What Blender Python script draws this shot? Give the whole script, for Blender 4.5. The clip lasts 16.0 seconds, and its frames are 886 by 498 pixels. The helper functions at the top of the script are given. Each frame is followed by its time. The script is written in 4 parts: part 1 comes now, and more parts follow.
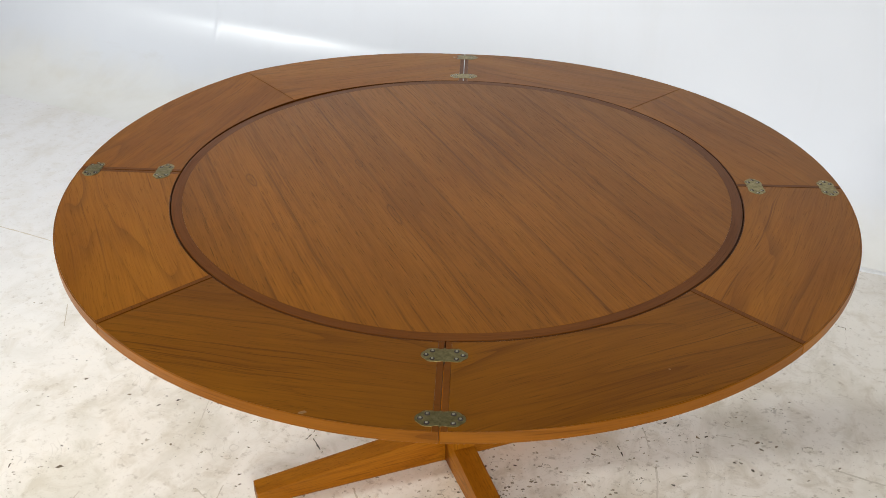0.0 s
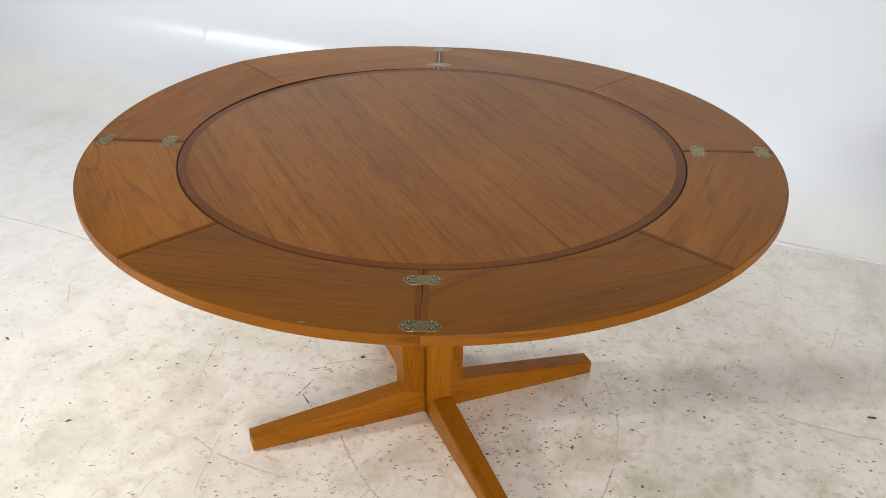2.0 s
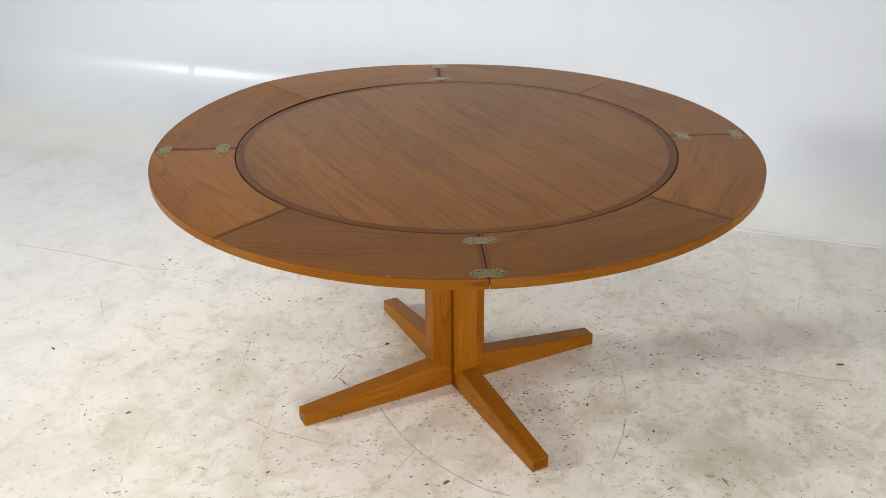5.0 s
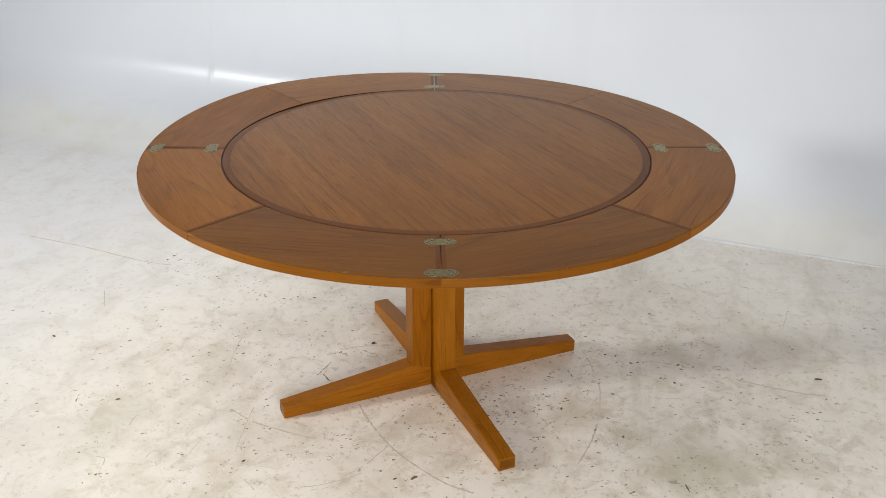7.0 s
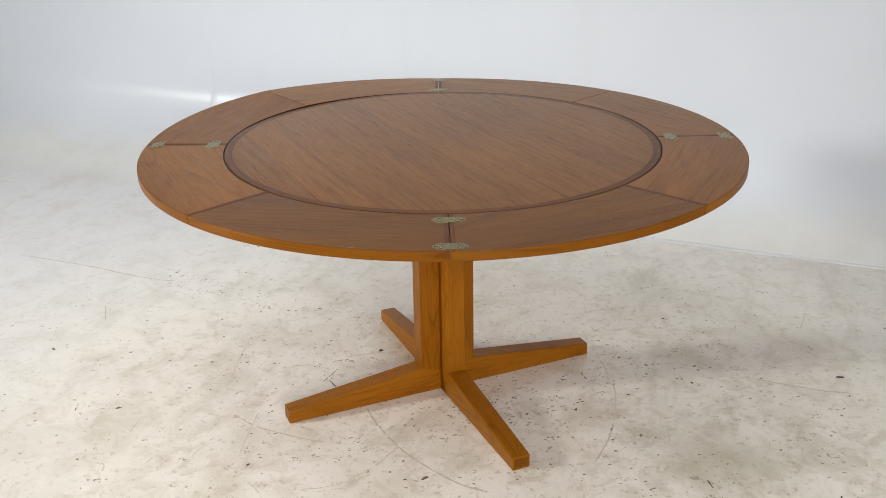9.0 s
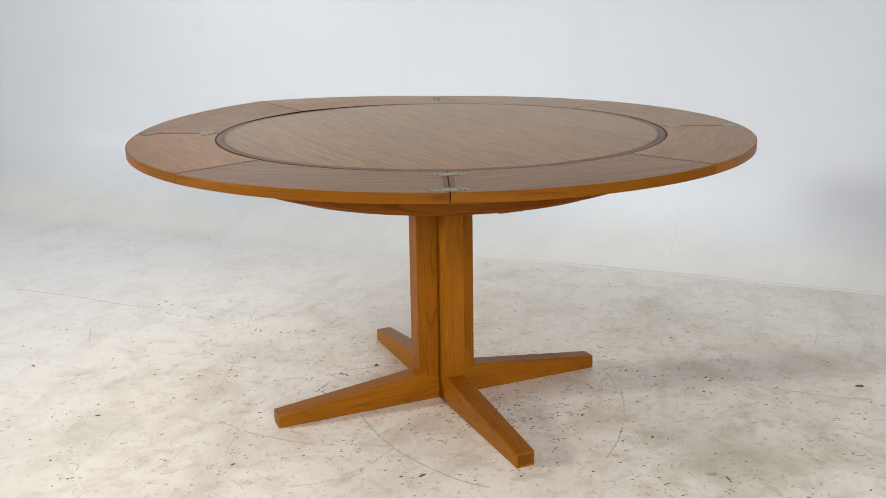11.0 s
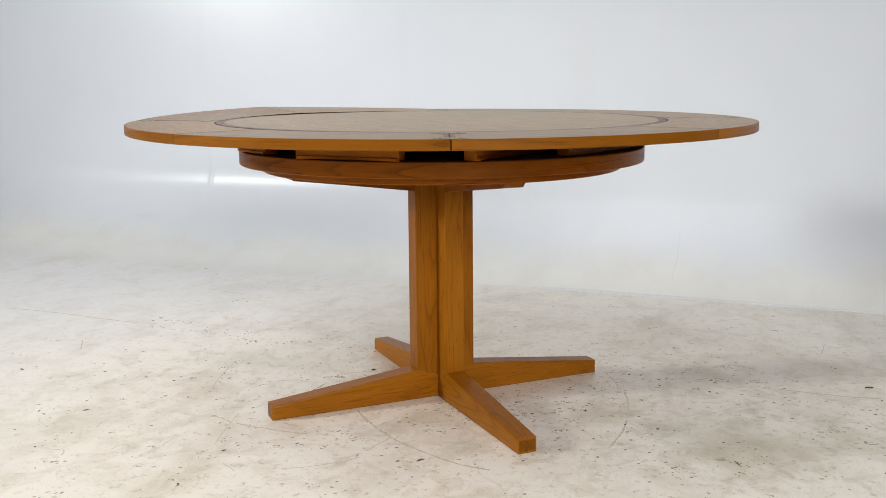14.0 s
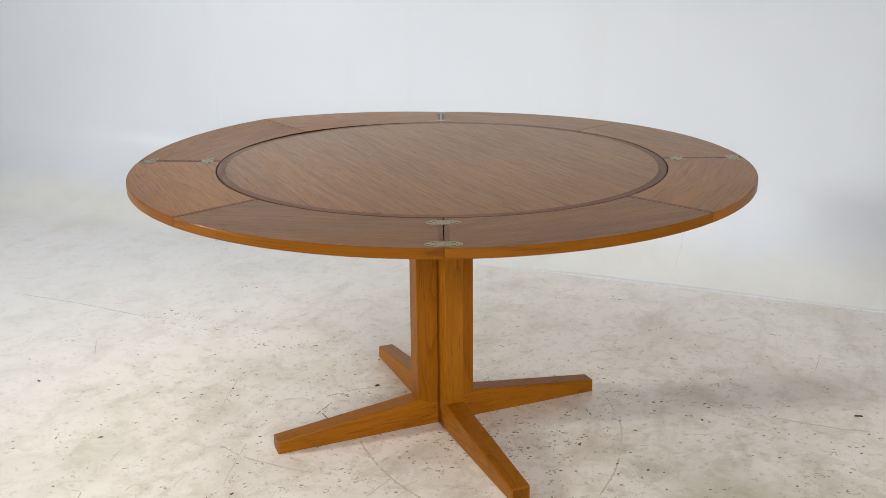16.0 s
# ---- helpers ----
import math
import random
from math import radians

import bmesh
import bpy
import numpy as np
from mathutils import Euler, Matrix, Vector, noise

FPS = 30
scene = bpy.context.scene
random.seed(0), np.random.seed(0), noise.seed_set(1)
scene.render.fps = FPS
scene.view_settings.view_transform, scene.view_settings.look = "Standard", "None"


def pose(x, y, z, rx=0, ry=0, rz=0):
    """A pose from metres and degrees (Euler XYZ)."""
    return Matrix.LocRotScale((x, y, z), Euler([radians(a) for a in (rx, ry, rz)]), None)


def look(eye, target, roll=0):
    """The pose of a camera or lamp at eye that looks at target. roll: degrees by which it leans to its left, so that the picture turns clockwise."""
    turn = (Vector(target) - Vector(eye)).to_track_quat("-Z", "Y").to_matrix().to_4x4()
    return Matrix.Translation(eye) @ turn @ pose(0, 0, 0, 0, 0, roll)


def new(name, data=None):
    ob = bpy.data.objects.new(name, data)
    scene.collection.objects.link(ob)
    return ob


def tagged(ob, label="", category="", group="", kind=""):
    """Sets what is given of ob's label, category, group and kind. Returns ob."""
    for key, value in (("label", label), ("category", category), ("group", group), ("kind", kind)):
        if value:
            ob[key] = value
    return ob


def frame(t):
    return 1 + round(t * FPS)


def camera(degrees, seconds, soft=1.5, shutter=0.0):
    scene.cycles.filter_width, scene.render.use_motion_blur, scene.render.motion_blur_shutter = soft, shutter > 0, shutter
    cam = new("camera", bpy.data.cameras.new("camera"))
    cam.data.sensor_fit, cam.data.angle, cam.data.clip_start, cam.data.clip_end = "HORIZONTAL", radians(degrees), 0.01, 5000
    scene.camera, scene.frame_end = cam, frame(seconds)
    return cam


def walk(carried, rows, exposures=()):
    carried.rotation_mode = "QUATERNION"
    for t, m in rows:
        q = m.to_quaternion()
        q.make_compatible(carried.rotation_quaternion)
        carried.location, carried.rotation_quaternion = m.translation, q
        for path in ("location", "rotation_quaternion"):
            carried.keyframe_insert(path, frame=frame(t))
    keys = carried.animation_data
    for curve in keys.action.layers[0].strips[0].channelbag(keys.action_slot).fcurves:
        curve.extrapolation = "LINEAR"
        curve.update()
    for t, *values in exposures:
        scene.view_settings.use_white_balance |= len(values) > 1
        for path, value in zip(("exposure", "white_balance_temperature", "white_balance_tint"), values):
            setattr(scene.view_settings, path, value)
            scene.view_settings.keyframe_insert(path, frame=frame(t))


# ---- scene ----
cam = camera(49.2, 16.0, soft=0.4)
PATH = [
    (0, (0.041, -1.756, 1.575), (-0.025, -0.027, 0.573), 0.4),
    (0.5, (0.057, -1.808, 1.572), (0.001, -0.07, 0.584), 0.5),
    (1, (0.063, -1.87, 1.572), (0.013, -0.125, 0.596), 0.7),
    (1.5, (0.063, -1.94, 1.562), (0.023, -0.187, 0.599), 0.8),
    (2, (0.051, -2.025, 1.553), (0.029, -0.265, 0.603), 0.7),
    (2.5, (0.036, -2.109, 1.543), (0.044, -0.342, 0.607), 0.4),
    (3, (-0.02, -2.198, 1.536), (0.027, -0.421, 0.62), -0.1),
    (3.5, (-0.132, -2.294, 1.536), (-0.04, -0.506, 0.645), -0.6),
    (4.75, (-0.197, -2.352, 1.552), (-0.077, -0.552, 0.68), -0.5),
    (6, (-0.133, -2.399, 1.564), (-0.028, -0.594, 0.709), 0.1),
    (6.5, (-0.079, -2.417, 1.569), (-0.012, -0.61, 0.715), 0.3),
    (7, (-0.031, -2.44, 1.569), (0.005, -0.629, 0.72), 0.2),
    (7.5, (0.007, -2.46, 1.559), (0.021, -0.641, 0.727), -0.0),
    (8, (0.025, -2.46, 1.52), (0.033, -0.631, 0.71), -0.4),
    (8.5, (0.001, -2.454, 1.472), (0.017, -0.613, 0.69), -0.7),
    (9, (-0.039, -2.444, 1.402), (-0.012, -0.589, 0.654), -0.9),
    (9.2, (-0.038, -2.434, 1.37), (-0.012, -0.57, 0.644), -1.0),
    (11.5, (-0.051, -2.455, 0.992), (-0.011, -0.512, 0.516), -0.8),
    (12, (-0.057, -2.457, 0.914), (-0.015, -0.504, 0.484), -0.7),
    (12.5, (-0.063, -2.461, 0.866), (-0.018, -0.501, 0.472), -0.6),
    (13, (-0.059, -2.468, 0.84), (-0.015, -0.503, 0.472), -0.5),
    (13.5, (-0.056, -2.466, 0.831), (-0.01, -0.498, 0.476), -0.4),
    (14, (-0.053, -2.47, 0.829), (-0.01, -0.501, 0.477), -0.5),
    (14.5, (-0.052, -2.468, 0.83), (-0.014, -0.503, 0.46), -0.5),
    (15, (-0.05, -2.455, 0.843), (-0.023, -0.5, 0.426), -0.5),
    (15.5, (-0.029, -2.423, 1.012), (-0.015, -0.486, 0.515), -0.5),
    (16, (-0.007, -2.414, 1.223), (-0.001, -0.502, 0.638), -0.5),
]
walk(cam, [(t, look(eye, target, roll)) for t, eye, target, roll in PATH],
     [(0.0, 0.25), (1.5, 0.26), (3.5, 0.19), (6.0, 0.11), (9.0, 0.06), (11.5, 0.07), (14.5, 0.08), (16.0, 0.07)])

# ---- light ----
TAU = 2 * math.pi
WALL_TURN = -23.66          # the back wall runs at a slant behind the table
FOOT = 1.333                # from the table's axis to the foot of the cove
world = bpy.data.worlds.new("world")
world.use_nodes = True
world.node_tree.nodes["Background"].inputs["Color"].default_value = (0.8, 0.85, 0.9, 1)
world.node_tree.nodes["Background"].inputs["Strength"].default_value = 0.1
scene.world = world


def area_lamp(name, eye, target, sx, sy, watts, colour):
    data = bpy.data.lights.new(name, "AREA")
    data.shape, data.size, data.size_y, data.energy, data.color = "RECTANGLE", sx, sy, watts, colour
    ob = new(name, data)
    ob.matrix_world = look(eye, target)
    return ob


area_lamp("ceiling_lamp", (-2.2, -1.2, 3.55), (-2.2, -1.2, 0), 4.6, 3.8, 88, (1.0, 0.985, 0.965))
softbox = area_lamp("softbox_lamp", (-5.8, -0.79, 2.2), (0.2, 0.0, 0.6), 0.62, 0.66, 50, (0.97, 1.0, 0.98))
softbox.data.spread = radians(94)      # a gridded softbox
# added fill with no known source, aimed low to brighten the floor
front_fill = area_lamp("window_lamp", (1.4, -5.2, 2.1), (0.1, -1.1, 0.0), 2.4, 1.6, 34, (1.0, 0.98, 0.95))

front_fill.data.spread = radians(71)


# ---- materials ----
class Nodes:
    """A short hand for node materials."""

    def __init__(self, name):
        self.mat = bpy.data.materials.new(name)
        self.mat.use_nodes = True
        self.tree = self.mat.node_tree
        self.bsdf = self.tree.nodes["Principled BSDF"]

    def add(self, kind, props=(), **inputs):
        n = self.tree.nodes.new(kind)
        props = dict(props)
        if "operation" in props:
            n.operation = props["operation"]
        if "noise_dimensions" in props:
            n.noise_dimensions = props["noise_dimensions"]
        if "interpolation_type" in props:
            n.interpolation_type = props["interpolation_type"]
        if "data_type" in props:
            n.data_type, n.blend_type = props["data_type"], props["blend_type"]
        for k, v in inputs.items():
            self.put(n, k.replace("_", " "), v)
        return n

    def put(self, n, socket, v):
        s = n.inputs[int(socket[1:])] if socket[0] == "i" and socket[1:].isdigit() else n.inputs[socket]
        if isinstance(v, bpy.types.NodeSocket):
            self.tree.links.new(v, s)
        else:
            s.default_value = v

    def coords(self, scale=(1, 1, 1), shift=None, turn=0.0, which="Object"):
        tc = self.add("ShaderNodeTexCoord")
        m = self.add("ShaderNodeMapping")
        m.inputs["Scale"].default_value = scale
        m.inputs["Rotation"].default_value = (0, 0, turn)
        src = tc.outputs[which]
        if shift is not None:
            a = self.add("ShaderNodeVectorMath", {"operation": "ADD"})
            self.put(a, "i0", src)
            self.put(a, "i1", shift)
            src = a.outputs[0]
        self.put(m, "Vector", src)
        return m.outputs[0]

    def seed(self, amount):
        info = self.add("ShaderNodeObjectInfo")
        m = self.add("ShaderNodeMath", {"operation": "MULTIPLY"}, i0=info.outputs["Random"], i1=amount)
        c = self.add("ShaderNodeCombineXYZ", i0=m.outputs[0], i1=m.outputs[0], i2=m.outputs[0])
        return c.outputs[0]

    def noise(self, vec, scale, detail=4.0, rough=0.55, distort=0.0):
        n = self.add("ShaderNodeTexNoise", Vector=vec, Scale=scale, Detail=detail, Roughness=rough, Distortion=distort)
        return n.outputs["Fac"]

    def ramp(self, fac, *stops):
        r = self.add("ShaderNodeValToRGB", Fac=fac)
        e = r.color_ramp.elements
        while len(e) < len(stops):
            e.new(0.5)
        for el, (p, c) in zip(e, stops):
            el.position = p
            el.color = (c, c, c, 1) if isinstance(c, (int, float)) else (*c, 1)
        return r.outputs["Color"]

    def mix(self, fac, a, b, mode="MIX"):
        n = self.add("ShaderNodeMix", {"data_type": "RGBA", "blend_type": mode})
        for k, v in ((0, fac), (6, a), (7, b)):
            if isinstance(v, tuple):
                v = (*v, 1)
            if isinstance(v, bpy.types.NodeSocket):
                self.tree.links.new(v, n.inputs[k])
            else:
                n.inputs[k].default_value = v
        return n.outputs[2]

    def math(self, op, a, b=0.0):
        return self.add("ShaderNodeMath", {"operation": op}, i0=a, i1=b).outputs[0]

    def bump(self, height, strength, distance):
        b = self.add("ShaderNodeBump", Height=height, Strength=strength, Distance=distance)
        self.put(self.bsdf, "Normal", b.outputs[0])

    def done(self, colour, rough, metal=0.0, coat=0.0):
        self.put(self.bsdf, "Base Color", (*colour, 1) if isinstance(colour, tuple) else colour)
        self.put(self.bsdf, "Roughness", rough)
        self.put(self.bsdf, "Metallic", metal)
        self.put(self.bsdf, "Coat Weight", coat)
        self.put(self.bsdf, "Coat Roughness", 0.16)
        return self.mat


def teak(name, dark, mid, light, figure=1.0, bands=5.0, rough=(0.29, 0.36), flame=0.0, pore=0.5, rings=7.0, reach=0.09, seams=0.0, round_about=False, eyes=(), coat=0.03, sheen=0.0):
    """Oiled teak whose grain runs along the object's x axis, or round its z axis. flame: how far the figure swings
    into arches. seams: the width of sheets of veneer. eyes: (x, y, length, width, turn) of eye-shaped figures."""
    n = Nodes(name)
    off = n.seed(37.0)
    raw = n.coords()
    if round_about:
        xyz = n.add("ShaderNodeSeparateXYZ", i0=raw)
        arc = n.math("MULTIPLY", n.math("ARCTAN2", xyz.outputs[1], xyz.outputs[0]), 0.7)
        away = n.math("SQRT", n.math("ADD", n.math("MULTIPLY", xyz.outputs[0], xyz.outputs[0]), n.math("MULTIPLY", xyz.outputs[1], xyz.outputs[1])))
        raw = n.add("ShaderNodeCombineXYZ", i0=arc, i1=away, i2=xyz.outputs[2]).outputs[0]
    base = n.add("ShaderNodeVectorMath", {"operation": "ADD"}, i0=raw, i1=off).outputs[0]

    def squeezed(vec, sx, sy):
        m = n.add("ShaderNodeMapping", Vector=vec)
        m.inputs["Scale"].default_value = (sx, sy, sy)
        return m.outputs[0]

    bend = n.noise(squeezed(base, 1.1, 2.6), 2.2, 2.0, 0.5)
    swing = n.add("ShaderNodeVectorMath", {"operation": "MULTIPLY"}, i0=n.add("ShaderNodeCombineXYZ", i1=bend).outputs[0], i1=(0, flame, 0))
    bent = n.add("ShaderNodeVectorMath", {"operation": "ADD"}, i0=base, i1=swing.outputs[0]).outputs[0]

    def stretched(sx, sy):
        return squeezed(bent, sx, sy)

    wide = n.noise(stretched(0.16, 1.0), bands * 2.2, 3.0, 0.6)
    growth = n.noise(stretched(reach, 1.0), 9.0, 1.5, 0.45)
    saw = n.math("FRACT", n.math("MULTIPLY", growth, rings * 2.0))
    line = n.ramp(saw, (0.0, 0.4), (0.05, 0.0), (0.66, 0.0), (0.94, 0.75), (1.0, 1.0))
    strength = n.ramp(n.noise(stretched(0.12, 1.0), 16.0, 2.0, 0.5), (0.42, 0.1), (0.62, 1.0))
    streak = n.noise(stretched(0.008, 1.0), 300.0, 2.0, 0.5)
    bunch = n.ramp(n.noise(stretched(0.06, 1.0), 24.0, 2.0, 0.5), (0.44, 0.08), (0.64, 1.0))
    fine = n.noise(stretched(0.02, 1.0), 380.0, 3.0, 0.6)
    pores = n.noise(stretched(0.04, 1.0), 560.0, 2.0, 0.5)
    glint = n.noise(stretched(0.05, 1.0), 300.0, 2.0, 0.5)
    blotch = n.noise(base, 3.1, 3.0, 0.5)
    c = n.mix(n.ramp(wide, (0.3, 0.0), (0.7, 1.0)), mid, light)
    c = n.mix(n.math("MULTIPLY", n.ramp(glint, (0.52, 0.0), (0.66, 1.0)), 0.35 * pore), c, tuple(min(1.0, 1.35 * v) for v in light))
    c = n.mix(n.math("MULTIPLY", n.math("MULTIPLY", line, strength), 0.6 * figure), c, dark)
    c = n.mix(n.math("MULTIPLY", n.math("MULTIPLY", n.ramp(streak, (0.33, 1.0), (0.41, 0.0)), bunch), 0.7 * figure), c, dark)
    c = n.mix(n.math("MULTIPLY", n.ramp(fine, (0.38, 1.0), (0.55, 0.0)), 0.5 * pore), c, dark)
    pit = n.ramp(pores, (0.31, 1.0), (0.4, 0.0))
    c = n.mix(n.math("MULTIPLY", pit, pore), c, tuple(0.5 * v for v in dark))
    c = n.mix(n.math("MULTIPLY", n.ramp(blotch, (0.35, 0.0), (0.7, 1.0)), 0.18), c, dark)
    for ex, ey, el, ew, turn in eyes:
        m = n.add("ShaderNodeMapping", Vector=n.coords())
        m.vector_type = "TEXTURE"
        m.inputs["Location"].default_value = (ex, ey, 0)
        m.inputs["Rotation"].default_value = (0, 0, turn)
        m.inputs["Scale"].default_value = (el, ew, 1)
        wob = n.add("ShaderNodeVectorMath", {"operation": "SCALE"}, i0=n.add("ShaderNodeTexNoise", Vector=m.outputs[0], Scale=1.1, Detail=2.0).outputs["Color"], Scale=0.4).outputs[0]
        d = n.add("ShaderNodeVectorMath", {"operation": "DISTANCE"}, i0=n.add("ShaderNodeVectorMath", {"operation": "ADD"}, i0=m.outputs[0], i1=wob).outputs[0], i1=(0.2, 0.2, 0.2)).outputs["Value"]
        c = n.mix(n.math("MULTIPLY", n.ramp(n.math("MULTIPLY", d, 0.5), (0.0, 0.75), (0.1, 0.25), (0.24, 0.08), (0.33, 0.7), (0.4, 0.1), (0.5, 0.0)), 0.85), c, dark)
    if seams:
        # sheets of veneer laid side by side, each with its own tone and a dark line at its edge
        y = n.add("ShaderNodeSeparateXYZ", i0=stretched(0.2, 1.0)).outputs[1]
        place = n.math("MULTIPLY", y, 1 / seams)
        sheet = n.add("ShaderNodeTexWhiteNoise", {"noise_dimensions": "1D"}, W=n.math("FLOOR", place)).outputs["Value"]
        c = n.mix(1.0, c, n.ramp(sheet, (0.0, (0.92, 0.91, 0.9)), (1.0, (1.07, 1.07, 1.08))), "MULTIPLY")
        edge = n.ramp(n.math("FRACT", place), (0.0, 1.0), (0.018, 0.6), (0.04, 0.0), (0.94, 0.0), (1.0, 0.6))
        gate = n.ramp(n.noise(stretched(0.05, 1.0), 60.0, 2.0), (0.4, 0.2), (0.6, 1.0))
        c = n.mix(n.math("MULTIPLY", n.math("MULTIPLY", edge, gate), 0.8), c, dark)
    tone = n.ramp(n.math("FRACT", n.math("MULTIPLY", n.add("ShaderNodeObjectInfo").outputs["Random"], 7.31)), (0.0, (0.93, 0.91, 0.9)), (1.0, (1.08, 1.09, 1.08)))
    c = n.mix(1.0, c, tone, "MULTIPLY")
    r = n.ramp(n.noise(stretched(0.08, 1.0), 90.0, 3.0), (0.3, rough[0]), (0.7, rough[1]))
    r = n.mix(n.math("MULTIPLY", n.math("ADD", pit, n.ramp(fine, (0.38, 0.8), (0.55, 0.0))), 0.4), r, (0.55, 0.55, 0.55))
    n.put(n.bsdf, "Specular IOR Level", 0.1)
    n.put(n.bsdf, "Specular Tint", (1.0, 0.93, 0.78, 1))     # the warm sheen of oil
    n.put(n.bsdf, "Sheen Weight", sheen)      # added in place of the pale wall's reflection at a glancing view
    n.put(n.bsdf, "Sheen Roughness", 0.22)
    n.put(n.bsdf, "Sheen Tint", (0.97, 0.95, 0.76, 1))
    n.bump(n.math("ADD", fine, n.math("MULTIPLY", pores, 0.6)), 0.06, 0.0006)
    return n.done(c, r, coat=coat)


def along(angle, x, y):
    """A place on the top in the axes of a piece that is turned by that many degrees."""
    t = radians(angle)
    return (x * math.cos(t) + y * math.sin(t), y * math.cos(t) - x * math.sin(t))


EYES = [(*along(-65, x, y), el, ew, turn) for x, y, el, ew, turn in (
    (-0.409, -0.03, 0.042, 0.011, 0.04), (-0.204, 0.061, 0.026, 0.008, 0.0), (-0.324, -0.221, 0.024, 0.0055, 0.06),
    (-0.112, -0.158, 0.06, 0.009, -0.04), (-0.256, -0.392, 0.03, 0.006, 0.05))]
TEAK_TOP = teak("teak_top", (0.0836, 0.02464, 0.00132), (0.2174, 0.07656, 0.00308), (0.257, 0.09504, 0.00616), 0.65, 7.0, flame=0.012, pore=0.45, rings=7.0, reach=0.03, seams=0.097, eyes=EYES, coat=0.06, sheen=0.32)
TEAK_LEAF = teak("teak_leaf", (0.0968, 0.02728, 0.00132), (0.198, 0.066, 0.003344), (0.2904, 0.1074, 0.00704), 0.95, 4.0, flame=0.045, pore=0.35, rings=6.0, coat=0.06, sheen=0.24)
# darker copy of the leaf teak: a weaker reflection put into the colour
TEAK_LEAF_SHADED = teak("teak_leaf_shaded", (0.0616, 0.0176, 0.000528), (0.1276, 0.04224, 0.000968), (0.2112, 0.07656, 0.002464), 1.0, 4.0, flame=0.045, pore=0.35, rings=6.0, coat=0.06, sheen=0.24)
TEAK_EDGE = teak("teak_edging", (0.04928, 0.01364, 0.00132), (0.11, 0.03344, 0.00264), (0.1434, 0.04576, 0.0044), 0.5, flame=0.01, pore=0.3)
TEAK_LIP = teak("teak_lipping", (0.04928, 0.01364, 0.00132), (0.1188, 0.03696, 0.00352), (0.1514, 0.04928, 0.00528), 0.5, flame=0.01, pore=0.3, round_about=True)
# teak darkened by hand: the gap's shade is in these colours
TEAK_GAP_SHADE = teak("teak_gap_shade", (0.03, 0.008, 0.001), (0.06, 0.016, 0.002), (0.085, 0.024, 0.003), 0.5, flame=0.01, pore=0.3, round_about=True)
TEAK_RIM = teak("teak_rim", (0.075, 0.021, 0.001), (0.2, 0.065, 0.0035), (0.285, 0.102, 0.007), 0.95, flame=0.01, pore=0.25, round_about=True)
TEAK_LEG = teak("teak_leg", (0.108, 0.03, 0.001), (0.275, 0.089, 0.004), (0.355, 0.131, 0.008), 0.8, 6.0, flame=0.03, pore=0.4, rings=8.0, reach=0.12)
TEAK_END = teak("teak_end_grain", (0.05, 0.015, 0.001), (0.16, 0.052, 0.003), (0.22, 0.08, 0.006), 0.9, 9.0, flame=0.06, pore=0.6, rings=14.0, reach=0.4)
TEAK_RUNNER = teak("teak_runner", (0.12, 0.03, 0.001), (0.36, 0.1, 0.006), (0.43, 0.135, 0.008), 0.7, flame=0.01, pore=0.3)
TEAK_DISC = teak("teak_turntable", (0.06, 0.015, 0.0008), (0.215, 0.056, 0.0024), (0.3, 0.087, 0.0045), 0.95, flame=0.02, pore=0.3, round_about=True)


# near-black colour that paints the shade into recesses
def recess_shade():
    n = Nodes("painted_recess_shade")
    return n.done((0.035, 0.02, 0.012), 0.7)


def brass():
    n = Nodes("aged_brass")
    v = n.coords((1, 1, 1), n.seed(9.0))
    f = n.noise(v, 130.0, 4.0, 0.6)
    c = n.mix(n.ramp(f, (0.35, 0.0), (0.7, 1.0)), (0.2, 0.16, 0.06), (0.37, 0.31, 0.14))
    n.bump(n.noise(v, 420.0, 3.0), 0.15, 0.0004)
    return n.done(c, n.ramp(f, (0.3, 0.38), (0.7, 0.3)), 1.0)


def steel():
    n = Nodes("screw_steel")
    return n.done((0.5, 0.47, 0.36), 0.3, 1.0)


